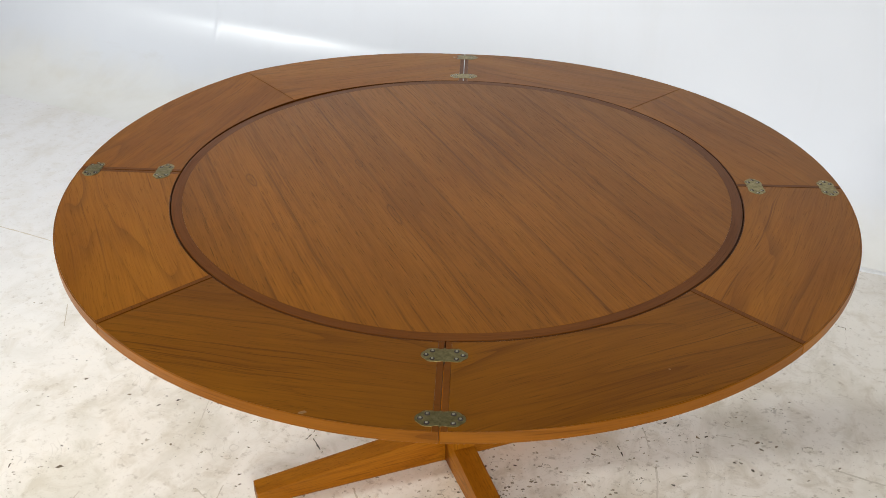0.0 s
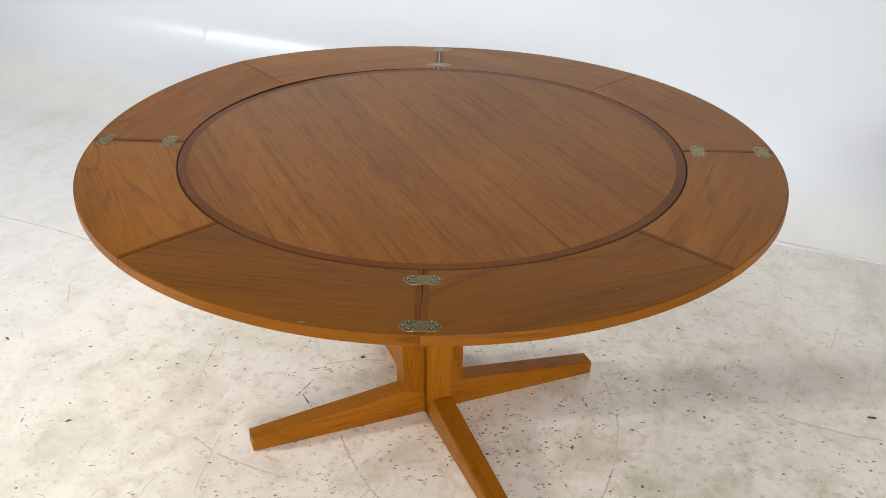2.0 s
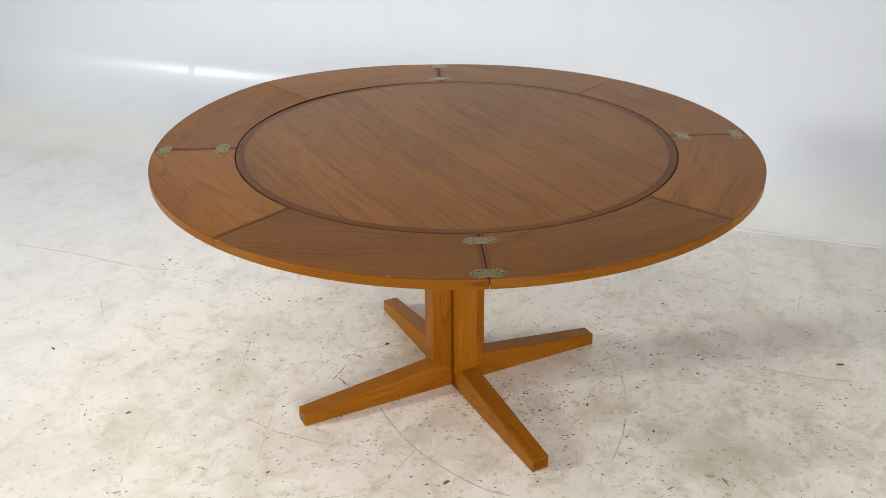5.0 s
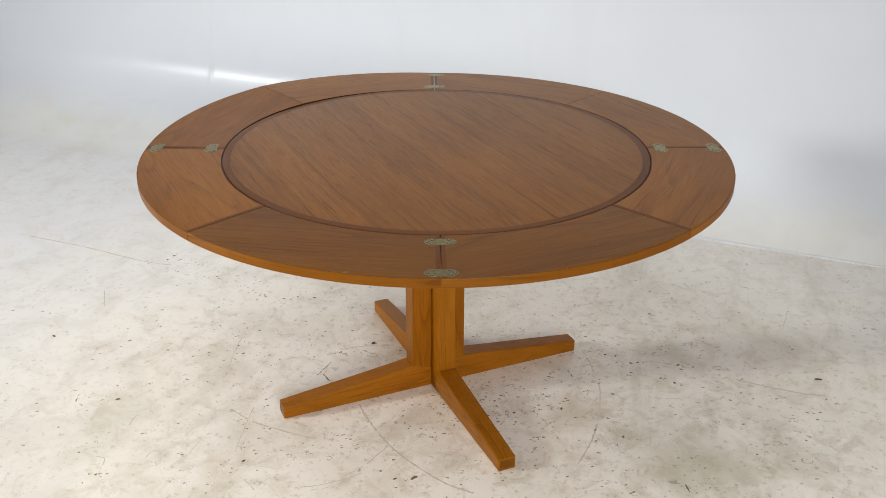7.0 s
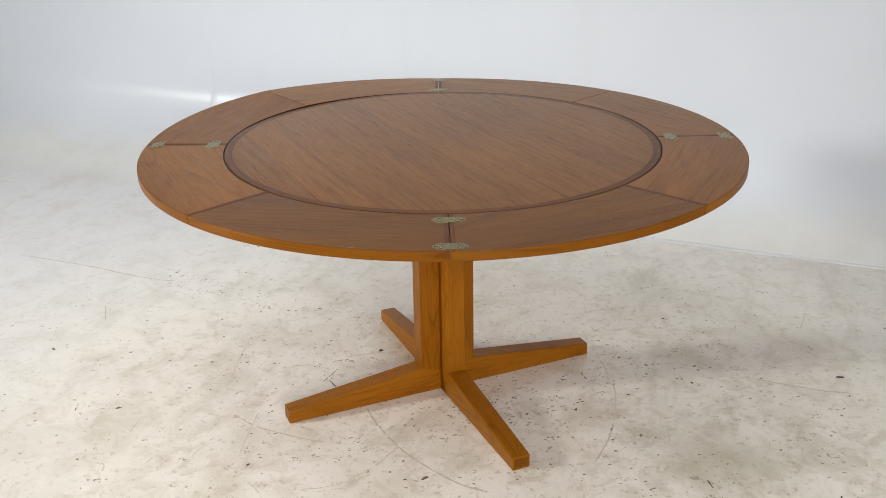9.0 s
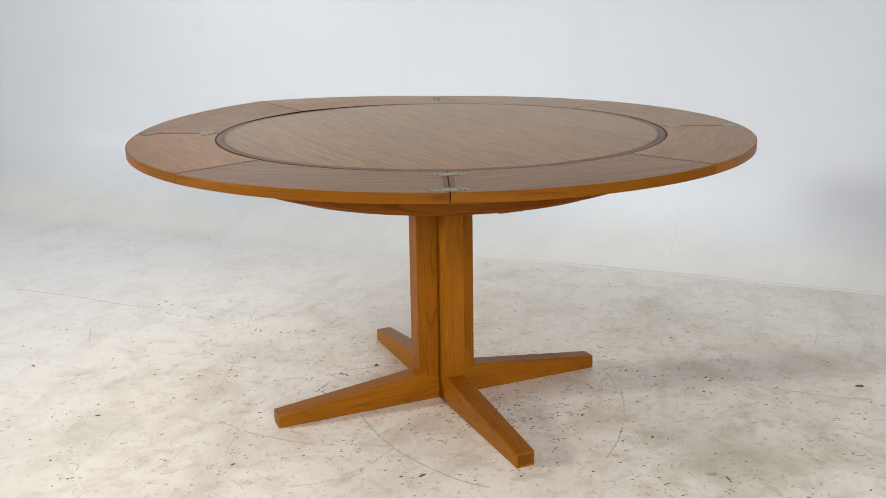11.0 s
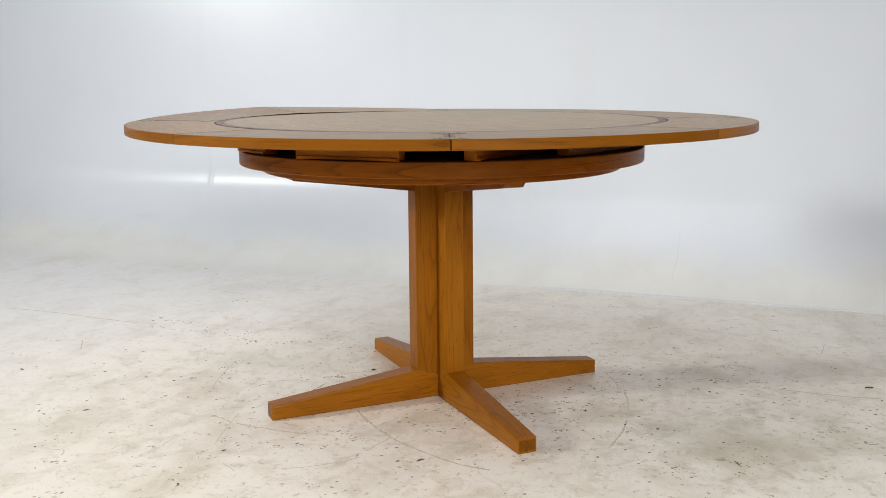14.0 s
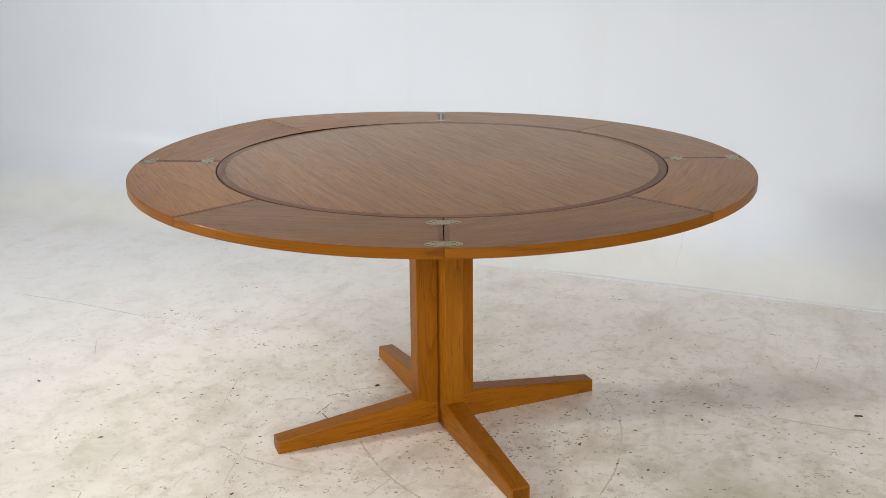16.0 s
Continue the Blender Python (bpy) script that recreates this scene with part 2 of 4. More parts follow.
def worn_white(n, v):
    """The colour of the worn floor paint, which also runs up the cove."""
    big = n.noise(v, 0.9, 5.0, 0.6)
    cloud = n.noise(v, 3.6, 6.0, 0.62, 0.4)
    smear = n.noise(n.coords((1.0, 0.33, 1.0), turn=0.5), 7.0, 6.0, 0.68, 0.6)
    patch = n.noise(v, 11.0, 7.0, 0.7, 0.8)
    fine = n.noise(v, 38.0, 6.0, 0.72)
    grain = n.math("ADD", n.noise(v, 120.0, 4.0, 0.7), n.math("MULTIPLY", n.math("SUBTRACT", n.noise(v, 5.0, 4.0, 0.6), 0.5), 0.35))
    # most of the wear lies where things are set down and turned, in the middle of the floor
    away = n.add("ShaderNodeVectorMath", {"operation": "DISTANCE"}, i0=v, i1=(0.4, -0.2, 0.0)).outputs["Value"]
    wear = n.ramp(n.math("MULTIPLY", away, 0.4), (0.25, 1.0), (0.85, 0.4))
    c = n.mix(n.ramp(big, (0.35, 0.0), (0.65, 1.0)), (0.897, 0.83, 0.732), (0.933, 0.885, 0.803))
    c = n.mix(n.ramp(n.math("ADD", n.math("MULTIPLY", away, 0.3), n.math("MULTIPLY", n.math("SUBTRACT", cloud, 0.5), 0.5)), (0.34, 0.0), (0.72, 1.0)), c, (0.842, 0.83, 0.832))
    for f, lo, hi, amount, tint in ((cloud, 0.48, 0.68, 0.5, (0.62, 0.55, 0.4)), (patch, 0.5, 0.68, 0.46, (0.53, 0.44, 0.295)), (smear, 0.54, 0.7, 0.4, (0.5, 0.43, 0.3)), (fine, 0.56, 0.68, 0.54, (0.33, 0.25, 0.15)), (grain, 0.61, 0.69, 0.25, (0.24, 0.19, 0.12))):
        m = n.math("MULTIPLY", n.math("MULTIPLY", n.ramp(f, (lo, 0.0), (hi, 1.0)), amount), wear)
        c = n.mix(m, c, tint)
    # hair-fine scribbles of old scratches
    ridge = n.math("ABSOLUTE", n.math("SUBTRACT", n.noise(n.coords((1, 1, 1), (3.0, 3.0, 0.0)), 8.0, 2.5, 0.5, 1.2), 0.5))
    gate = n.ramp(n.noise(n.coords((1, 1, 1), (0.0, 3.0, 0.0)), 6.0, 4.0, 0.6), (0.5, 0.0), (0.62, 1.0))
    c = n.mix(n.math("MULTIPLY", n.math("MULTIPLY", n.math("MULTIPLY", n.ramp(ridge, (0.0, 1.0), (0.008, 0.0)), gate), wear), 0.3), c, (0.3, 0.24, 0.16))
    # greyish green and brown stains where something stood or was spilt
    rag = n.math("MULTIPLY", n.math("SUBTRACT", n.math("ADD", cloud, n.math("MULTIPLY", patch, 0.8)), 0.9), 1.5)
    for x, y, size, amount, tint in STAINS:
        d = n.math("MULTIPLY", n.add("ShaderNodeVectorMath", {"operation": "DISTANCE"}, i0=v, i1=(*along(WALL_TURN, x, y), 0.0)).outputs["Value"], 1 / size)
        spot = n.add("ShaderNodeMapRange", {"interpolation_type": "SMOOTHSTEP"}, i0=n.math("SUBTRACT", d, rag), i1=1.0, i2=0.25).outputs[0]
        c = n.mix(n.math("MULTIPLY", spot, amount), c, tint)
    return c, cloud, wear


OLIVE, BROWN = (0.46, 0.42, 0.29), (0.5, 0.41, 0.3)
STAINS = [(-0.89, -0.13, 0.13, 0.24, OLIVE), (0.64, -0.34, 0.24, 0.27, OLIVE), (0.69, -0.45, 0.16, 0.24, OLIVE), (0.54, -0.3, 0.11, 0.24, OLIVE),
          (0.97, -0.39, 0.14, 0.24, OLIVE), (0.9, -0.33, 0.1, 0.21, OLIVE), (1.05, 0.12, 0.15, 0.18, BROWN), (0.7, 0.12, 0.11, 0.24, OLIVE),
          (-0.45, -0.28, 0.22, 0.18, BROWN), (-0.2, -0.42, 0.28, 0.15, BROWN), (0.0, -0.2, 0.2, 0.13, BROWN), (0.36, -0.14, 0.1, 0.21, BROWN)]


def floor_paint():
    n = Nodes("worn_white_floor_paint")
    v = n.coords()
    c, cloud, wear = worn_white(n, v)
    # small dark flecks of worn paint, gathered in the smudged parts
    for scale, size, key in ((17.0, 0.17, 0.47), (36.0, 0.2, 0.47)):
        jitter = n.add("ShaderNodeTexNoise", Vector=v, Scale=scale * 1.7, Detail=2.0).outputs["Color"]
        step = n.add("ShaderNodeVectorMath", {"operation": "SCALE"}, i0=jitter, Scale=0.9 / scale).outputs[0]
        warp = n.add("ShaderNodeVectorMath", {"operation": "ADD"}, i0=v, i1=step).outputs[0]
        w = n.add("ShaderNodeTexVoronoi", Vector=warp, Scale=scale)
        spot = n.ramp(w.outputs["Distance"], (size * 0.55, 1.0), (size, 0.0))
        lot = n.ramp(n.add("ShaderNodeSeparateColor", i0=w.outputs["Color"]).outputs[0], (0.55, 0.0), (0.66, 1.0))
        where = n.ramp(n.noise(v, 1.7, 4.0, 0.6), (key, 0.0), (key + 0.12, 1.0))
        m = n.math("MULTIPLY", n.math("MULTIPLY", spot, lot), where)
        c = n.mix(n.math("MULTIPLY", n.math("MULTIPLY", m, wear), 0.5), c, (0.2, 0.15, 0.095))
    n.bump(n.noise(v, 38.0, 6.0, 0.7), 0.12, 0.002)
    return n.done(c, n.ramp(cloud, (0.3, 0.32), (0.7, 0.5)))


def wall_paint():
    n = Nodes("glossy_white_wall_paint")
    v = n.coords()
    big = n.noise(v, 0.8, 4.0, 0.55)
    streak = n.noise(n.coords((1.0, 1.0, 0.16)), 6.0, 5.0, 0.6)
    fine = n.noise(v, 30.0, 4.0, 0.6)
    c = n.mix(n.ramp(big, (0.3, 0.0), (0.7, 1.0)), (0.714, 0.748, 0.81), (0.766, 0.8, 0.858))
    c = n.mix(n.math("MULTIPLY", n.ramp(streak, (0.56, 0.0), (0.72, 1.0)), 0.07), c, (0.6, 0.585, 0.55))
    stain = n.noise(n.coords((0.45, 1.0, 1.0)), 5.0, 6.0, 0.65, 0.5)
    z = n.add("ShaderNodeSeparateXYZ", i0=v).outputs[2]
    low = n.math("SUBTRACT", n.math("ADD", stain, n.math("MULTIPLY", n.noise(v, 1.3, 3.0), 0.3)), n.math("MULTIPLY", z, 0.9))
    c = n.mix(n.math("MULTIPLY", n.add("ShaderNodeMapRange", {"interpolation_type": "SMOOTHSTEP"}, i0=low, i1=0.6, i2=0.9).outputs[0], 0.45), c, (0.55, 0.515, 0.43))
    # the floor's paint runs up the foot of the cove, with an uneven edge
    up = n.math("ADD", z, n.math("MULTIPLY", n.math("SUBTRACT", n.noise(v, 2.6, 5.0, 0.6), 0.5), 0.22))
    c = n.mix(n.add("ShaderNodeMapRange", {"interpolation_type": "SMOOTHSTEP"}, i0=up, i1=0.2, i2=0.0).outputs[0], c, n.mix(n.ramp(n.noise(v, 3.6, 6.0, 0.62, 0.4), (0.45, 0.0), (0.7, 0.3)), (0.81, 0.81, 0.785), (0.62, 0.57, 0.46)))
    n.put(n.bsdf, "Specular IOR Level", 0.42)
    n.bump(fine, 0.04, 0.002)
    return n.done(c, 0.29)


def plain(name, colour, rough=0.7):
    n = Nodes(name)
    f = n.noise(n.coords((1, 1, 1), n.seed(5.0)), 60.0, 4.0, 0.6)
    return n.done(n.mix(f, tuple(0.75 * v for v in colour), tuple(min(1, 1.2 * v) for v in colour)), rough)


RECESS_SHADE, BRASS, STEEL = recess_shade(), brass(), steel()
FLOOR_PAINT, WALL_PAINT = floor_paint(), wall_paint()
LOW_BOUNCE_PAINT = plain("grey_low_bounce_paint", (0.17, 0.17, 0.178), 0.85)
# for unseen upper walls, dark only to be reflected
DARK_REFLECTED_PAINT = plain("dark_grey_reflected_paint", (0.12, 0.12, 0.125), 0.85)
ROOM_PAINT = plain("matt_white_room_paint", (0.84, 0.84, 0.84), 0.8)
CEILING_PAINT = plain("ceiling_paint", (0.16, 0.16, 0.16), 0.85)


def scuffed(name, darkest, palest):
    """Flakes and dirt whose tone differs from one to the next."""
    n = Nodes(name)
    lot = n.add("ShaderNodeNewGeometry").outputs["Random Per Island"]
    f = n.noise(n.coords(), 240.0, 3.0, 0.6)
    return n.done(n.mix(n.math("ADD", n.math("MULTIPLY", lot, 0.8), n.math("MULTIPLY", f, 0.25)), darkest, palest), 0.8)


SCUFF = scuffed("scuff_dark", (0.035, 0.027, 0.018), (0.29, 0.22, 0.14))
SCRAP = plain("scrap_brown", (0.07, 0.06, 0.045), 0.8)
SCUFF_GREY = scuffed("scuff_grey", (0.22, 0.175, 0.115), (0.55, 0.485, 0.375))
SCRATCH = scuffed("scratch_grey", (0.58, 0.51, 0.4), (0.72, 0.655, 0.55))
WHITE_SEAM = plain("white_seam_paint", (0.86, 0.86, 0.86), 0.5)
CRACK = plain("crack_grey", (0.58, 0.575, 0.57), 0.8)


# ---- building helpers ----
def mesh_of(name, bm, material, smooth=False):
    bmesh.ops.recalc_face_normals(bm, faces=bm.faces)
    me = bpy.data.meshes.new(name)
    bm.to_mesh(me)
    bm.free()
    me.materials.append(material)
    for p in me.polygons:
        p.use_smooth = smooth
    return me


def part(name, bm, material, parent, label="", m=None, smooth=False):
    me = bm if isinstance(bm, bpy.types.Mesh) else mesh_of(name, bm, material, smooth)
    ob = new(name, me)
    ob.parent = parent
    if m is not None:
        ob.matrix_basis = m
    return tagged(ob, label) if label else ob


def thing(name, label, category, m=None, kind="", group="", bm=None, material=None):
    ob = new(name, mesh_of(name, bm, material) if bm else None)
    if m is not None:
        ob.matrix_basis = m
    return tagged(ob, label, category, group, kind)


def stack(rings, cap=True, wrap=True):
    """A bmesh skinned over rings of points that all have the same count."""
    bm = bmesh.new()
    rows = [[bm.verts.new(p) for p in r] for r in rings]
    n = len(rows[0])
    for a, b in zip(rows, rows[1:]):
        for i in range(n if wrap else n - 1):
            j = (i + 1) % n
            bm.faces.new((a[i], a[j], b[j], b[i]))
    if cap:
        bm.faces.new(rows[0][::-1])
        bm.faces.new(rows[-1])
    return bm


def slab(outline, z0, z1, c):
    """A plate with softened edges; outline(inset) gives its points."""
    return stack([[(x, y, z) for x, y in outline(i)] for z, i in ((z0, c), (z0 + c, 0), (z1 - c, 0), (z1 - 0.3 * c, 0.3 * c), (z1, c))])


def box(x0, x1, y0, y1, z0, z1, c=0.002):
    return slab(lambda i: [(x0 + i, y0 + i), (x1 - i, y0 + i), (x1 - i, y1 - i), (x0 + i, y1 - i)], z0, z1, c)


def circle(r, n, a0=0.0):
    return [(r * math.cos(a0 + TAU * k / n), r * math.sin(a0 + TAU * k / n)) for k in range(n)]


# ---- the studio ----
ROOM = pose(0, 0, 0, 0, 0, WALL_TURN)
X0, X1, Y0, TOP, WHITE_TOP = -7.2, 4.6, -5.6, 3.7, 2.4
COVE_HIGH, COVE_B, BEND_R = 0.3, radians(66), 0.26
BACK = FOOT + 0.338


def cove_profile(u):
    """Points (y, z) of the wall's face at u along it: a wide cove, a tighter bend at its head, then upright.
    The cove meets the floor in a crease on one side, and runs out smoothly on the other."""
    f = min(1.0, max(0.0, (u + 1.3) / 1.5))
    a = radians(3 + 20 * f * f * (3 - 2 * f))
    r = COVE_HIGH / (math.cos(a) - math.cos(COVE_B))
    head = BACK - BEND_R * (1 - math.sin(COVE_B))
    pts = []
    for k in range(22):
        p = a + (COVE_B - a) * k / 21
        pts.append((head - r * (math.sin(COVE_B) - math.sin(p)), r * (math.cos(a) - math.cos(p))))
    for k in range(1, 15):
        p = COVE_B + (math.pi / 2 - COVE_B) * k / 14
        pts.append((head + BEND_R * (math.sin(p) - math.sin(COVE_B)), COVE_HIGH + BEND_R * (math.cos(COVE_B) - math.cos(p))))
    return pts


thing("floor", "worn white painted studio floor with scuffs and stains", "floor", ROOM, "structure",
      bm=box(X0, X1, Y0, FOOT, -0.12, 0, 0.00004), material=FLOOR_PAINT)


def cove_wall():
    """The glossy back wall, which curves into the floor."""
    rings = []
    n = 132
    CREASE = -1.911
    for x in sorted([X0 + (X1 - X0) * k / n for k in range(n + 1)] + [CREASE + 0.0061 * k for k in range(-9, 10)]):
        prof = cove_profile(x)
        prof.insert(1, (prof[0][0] + 0.02 * (prof[1][0] - prof[0][0]), 0.02 * prof[1][1]))
        prof += [(BACK, z) for z in (0.8, 1.2, 1.6, 2.0, WHITE_TOP)]
        prof += [(BACK + 0.2, WHITE_TOP), (BACK + 0.2, -0.12), (prof[0][0], -0.12)]
        ring = []
        for i, (y, z) in enumerate(prof):
            w = 0.005 * noise.noise((x * 1.1, z * 1.6, 4.0)) + 0.0012 * noise.noise((x * 4.0, z * 5.0, 9.0)) if 3 < i < len(prof) - 3 else 0
            if 3 < i < len(prof) - 3:
                # an upright fold in the lining
                w -= 0.0035 * math.exp(-((x - CREASE - 0.05 * (z - 0.36)) / 0.011) ** 2) * math.exp(-((z - 0.4) / 0.13) ** 2)
            ring.append((x, y + w, z))
        rings.append(ring)
    return stack(rings)


wall = new("wall_back", mesh_of("wall_back", cove_wall(), WALL_PAINT, True))
wall.matrix_basis = ROOM
tagged(wall, "glossy white studio wall curving into the floor", "wall", kind="structure")
thing("wall_side_1", "plain white studio side wall", "wall", ROOM, "structure", bm=box(X0 - 0.2, X0, Y0, BACK + 0.2, -0.12, TOP), material=ROOM_PAINT)
# out of view; its grey holds back bounced light from the right
thing("wall_side_2", "unseen side wall, grey to cut the bounced light", "wall", ROOM, "structure", bm=box(X1, X1 + 0.2, Y0, BACK + 0.2, -0.12, TOP), material=LOW_BOUNCE_PAINT)
thing("wall_front", "plain white wall behind the camera", "wall", ROOM, "structure", bm=box(X0 - 0.2, X1 + 0.2, Y0 - 0.2, Y0, -0.12, 2.1), material=ROOM_PAINT)
# both upper walls are out of view, added to give dark reflections
thing("wall_front_upper", "unseen dark grey wall added to darken the cove's reflection", "wall", ROOM, "structure", bm=box(X0 - 0.2, X1 + 0.2, Y0 - 0.2, Y0, 2.1, TOP), material=DARK_REFLECTED_PAINT)
thing("wall_upper", "unseen dark grey wall added to darken the front leaves' reflection", "wall", ROOM, "structure", bm=box(X0, X1, BACK + 0.05, BACK + 0.2, WHITE_TOP, TOP), material=DARK_REFLECTED_PAINT)
thing("ceiling", "plain dark grey studio ceiling", "ceiling", ROOM, "structure", bm=box(X0 - 0.2, X1 + 0.2, Y0 - 0.2, BACK + 0.2, TOP, TOP + 0.15), material=CEILING_PAINT)


# ---- the table ----
HIGH, THICK = 0.72, 0.0205
R_IN, R_GAP, R_OUT = 0.5575, 0.5597, 0.766
table = thing("dining_table", "round teak pedestal dining table with eight hinged outer leaves", "table")


# height and outward rise of the leaves at each joint, by its angle
JOINTS = {-90: (0.0, -0.001), -45: (0.0, 0.0), 0: (0.0, 0.0), 45: (0.0012, 0.0), 90: (0.0024, 0.0), 135: (0.0135, 0.014), 180: (0.0042, 0.003), 225: (0.001, 0.0)}


def joint_height(angle, r):
    z, rise = JOINTS[angle if angle < 270 else angle - 360]
    return z + rise * (r - 0.66) / 0.2


HALF = radians(22.5)
GAP, STRIP, LIP = 0.0011, 0.0105, 0.0026


def leaf(angle, grain, wood, edged=(1, -1)):
    """One outer leaf between two joints, which follows the heights of both.
    edged: the sides that have a strip of edging along the joint."""
    lo, hi = angle - 22.5, angle + 22.5
    m = pose(0, 0, HIGH, 0, 0, angle - 90)
    turn = pose(0, 0, 0, 0, 0, grain)
    back = turn.inverted()

    def plate(r0, r1, first, last, n, c, rows=4):
        """A piece between the radii r0 and r1; first and last give its two ends at a radius, as angles from the leaf's middle."""
        section = [(r0, -THICK + c), (r0, -c), (r0 + 0.3 * c, -0.3 * c)] + [(r0 + c + (r1 - r0 - 2 * c) * k / rows, 0.0) for k in range(rows + 1)]
        section += [(r1 - 0.3 * c, -0.3 * c), (r1, -c), (r1, -THICK + c), (r1 - c, -THICK), (r0 + c, -THICK)]
        rings = []
        for k in range(n + 1):
            ring = []
            for r, z in section:
                t = first(r) + (last(r) - first(r)) * k / n
                f = (HALF - t) / (2 * HALF)
                ring.append((r * math.sin(t), r * math.cos(t), z + joint_height(lo, r) * (1 - f) + joint_height(hi, r) * f))
            rings.append(ring)
        bm = stack(rings)
        bmesh.ops.transform(bm, matrix=back, verts=bm.verts)
        return bm

    def end(side, e):
        return lambda r: side * (HALF - math.asin(e / r))

    ends = [end(side, STRIP if side in edged else GAP) for side in (1, -1)]
    ob = part("leaf", plate(R_GAP + 0.0018, R_OUT - LIP, *ends, 22, 0.0004), wood, table, "", m @ turn)
    part("rim", plate(R_OUT - LIP + 0.0002, R_OUT, end(1, GAP), end(-1, GAP), 40, 0.0011, 1), TEAK_RIM, ob, "solid teak outer edge")
    part("inner_edge", plate(R_GAP, R_GAP + 0.0016, *ends, 22, 0.0003, 1), TEAK_GAP_SHADE, ob, "inner edge painted dark for the shade in the gap")
    for side in edged:
        part("edging", plate(R_GAP, R_OUT - LIP, end(side, GAP), end(side, STRIP - 0.0003), 1, 0.0005), TEAK_EDGE, ob, "dark teak edging strip")
    return ob


# the two front leaves take the copy with their dimness painted in
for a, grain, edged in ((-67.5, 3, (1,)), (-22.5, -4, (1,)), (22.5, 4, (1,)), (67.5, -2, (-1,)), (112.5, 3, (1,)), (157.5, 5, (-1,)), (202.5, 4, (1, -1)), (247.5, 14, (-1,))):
    leaf(a, grain, TEAK_LEAF_SHADED if a in (-67.5, 247.5) else TEAK_LEAF, edged)

DISC_Z, DISC_TILT = HIGH + 0.0016, 0.0038     # the centre panel leans a little, up towards the back
top = part("tabletop", slab(lambda i: circle(R_IN - 0.0201 - i, 160), -THICK, 0, 0.00015), TEAK_TOP, table, "round teak veneered centre panel", Matrix.Translation((0, 0, DISC_Z)) @ Matrix.Rotation(DISC_TILT, 4, Vector((1, 1, 0)).normalized()) @ pose(0, 0, 0, 0, 0, -65))
part("lipping", stack([[(x, y, z) for x, y in circle(r, 160)] for r, z in ((R_IN - 0.02, -THICK), (R_IN - 0.001, -THICK), (R_IN, -THICK + 0.001), (R_IN, -0.0014), (R_IN - 0.0005, -0.0004), (R_IN - 0.0016, 0.0), (R_IN - 0.0198, 0.0), (R_IN - 0.02, -0.0002), (R_IN - 0.02, -THICK))], cap=False), TEAK_LIP, top, "darker solid teak border")

# thin band that paints the gap's shade onto the panel's edge
part("edge_band", stack([[(x, y, z) for x, y in circle(r, 160)] for r, z in ((R_IN - 0.0003, -THICK + 0.001), (R_IN + 0.0003, -THICK + 0.001), (R_IN + 0.0003, -0.0007), (R_IN - 0.0003, -0.0007), (R_IN - 0.0003, -THICK + 0.001))], cap=False), TEAK_GAP_SHADE, top, "edge of the panel painted dark red for the shade in the gap")

# turntable below the leaves
part("apron", slab(lambda i: circle(0.506 - i, 128), 0.622, 0.657, 0.002), TEAK_DISC, table, "thick round teak turntable disc")
# shade on top of the turntable, painted as a thin dark sheet
part("apron_shade", slab(lambda i: circle(0.502 - i, 96), 0.6572, 0.6576, 0.0001), RECESS_SHADE, table, "dark sheet painted as shade on the turntable disc")
part("lower_disc", slab(lambda i: circle(0.45 - i, 128), 0.603, 0.6215, 0.002), TEAK_DISC, table)
# added dark ring and hub: painted shade in the gap and under the top
part("gap_shade_ring", stack([[(x, y, z) for x, y in circle(r, 96)] for r, z in ((0.545, 0.688), (0.575, 0.688), (0.575, 0.6935), (0.545, 0.6935), (0.545, 0.688))], cap=False), RECESS_SHADE, table, "dark ring added as the shade behind the gap round the centre")
part("hub", slab(lambda i: circle(0.33 - i, 64), 0.6578, HIGH - THICK - 0.001, 0.001), RECESS_SHADE, table, "dark hub added as the shade under the top")


def slide_bar(line, m):
    """A runner whose outer lower edge goes from (x0, y0) to (x1, y1), with a paler lip along its foot."""
    x0, y0, x1, y1 = line
    n, tall = math.hypot(x1 - x0, y1 - y0), HIGH - THICK - 0.001 - 0.6578 - 0.004
    bar = part("slide_bar", box(0, n, 0.003, 0.033, 0, tall, 0.0012), TEAK_RUNNER, table, "", m @ pose(x0, y0, 0.6578, 0, 0, math.degrees(math.atan2(y1 - y0, x1 - x0))))
    part("lip", box(0.004, n - 0.004, -0.001, 0.0028, 0.0004, 0.007, 0.001), TEAK_RUNNER, bar, "paler guide strip")


for quarter in range(4):
    turn = pose(0, 0, 0, 0, 0, 90 * quarter)
    if quarter < 3:
        slide_bar((0.062, -0.507, 0.285, -0.196), turn)
        slide_bar((0.266, -0.408, 0.552, -0.042), turn)
    else:
        slide_bar((-0.322, -0.394, -0.1, -0.5), Matrix.Identity(4))
        slide_bar((-0.488, -0.16, -0.405, -0.285), Matrix.Identity(4))


# pedestal: four L-shaped boards in a cross
def side_prism(profile, half, c):
    """A board seen from its side: profile of (r, z) points, half its thickness, softened edges.
    A point with a third value stays sharp, where it meets another board."""
    cx = sum(p[0] for p in profile) / len(profile)
    cz = sum(p[1] for p in profile) / len(profile)

    def shrink(i):
        return [(p[0], p[1]) if len(p) > 2 else (p[0] - i * (1 if p[0] > cx else -1), p[1] - i * (1 if p[1] > cz else -1)) for p in profile]
    steps = ((-half, c), (-half + 0.3 * c, 0.3 * c), (-half + c, 0), (half - c, 0), (half - 0.3 * c, 0.3 * c), (half, c))
    return stack([[(r, y, z) for r, z in shrink(i)] for y, i in steps])


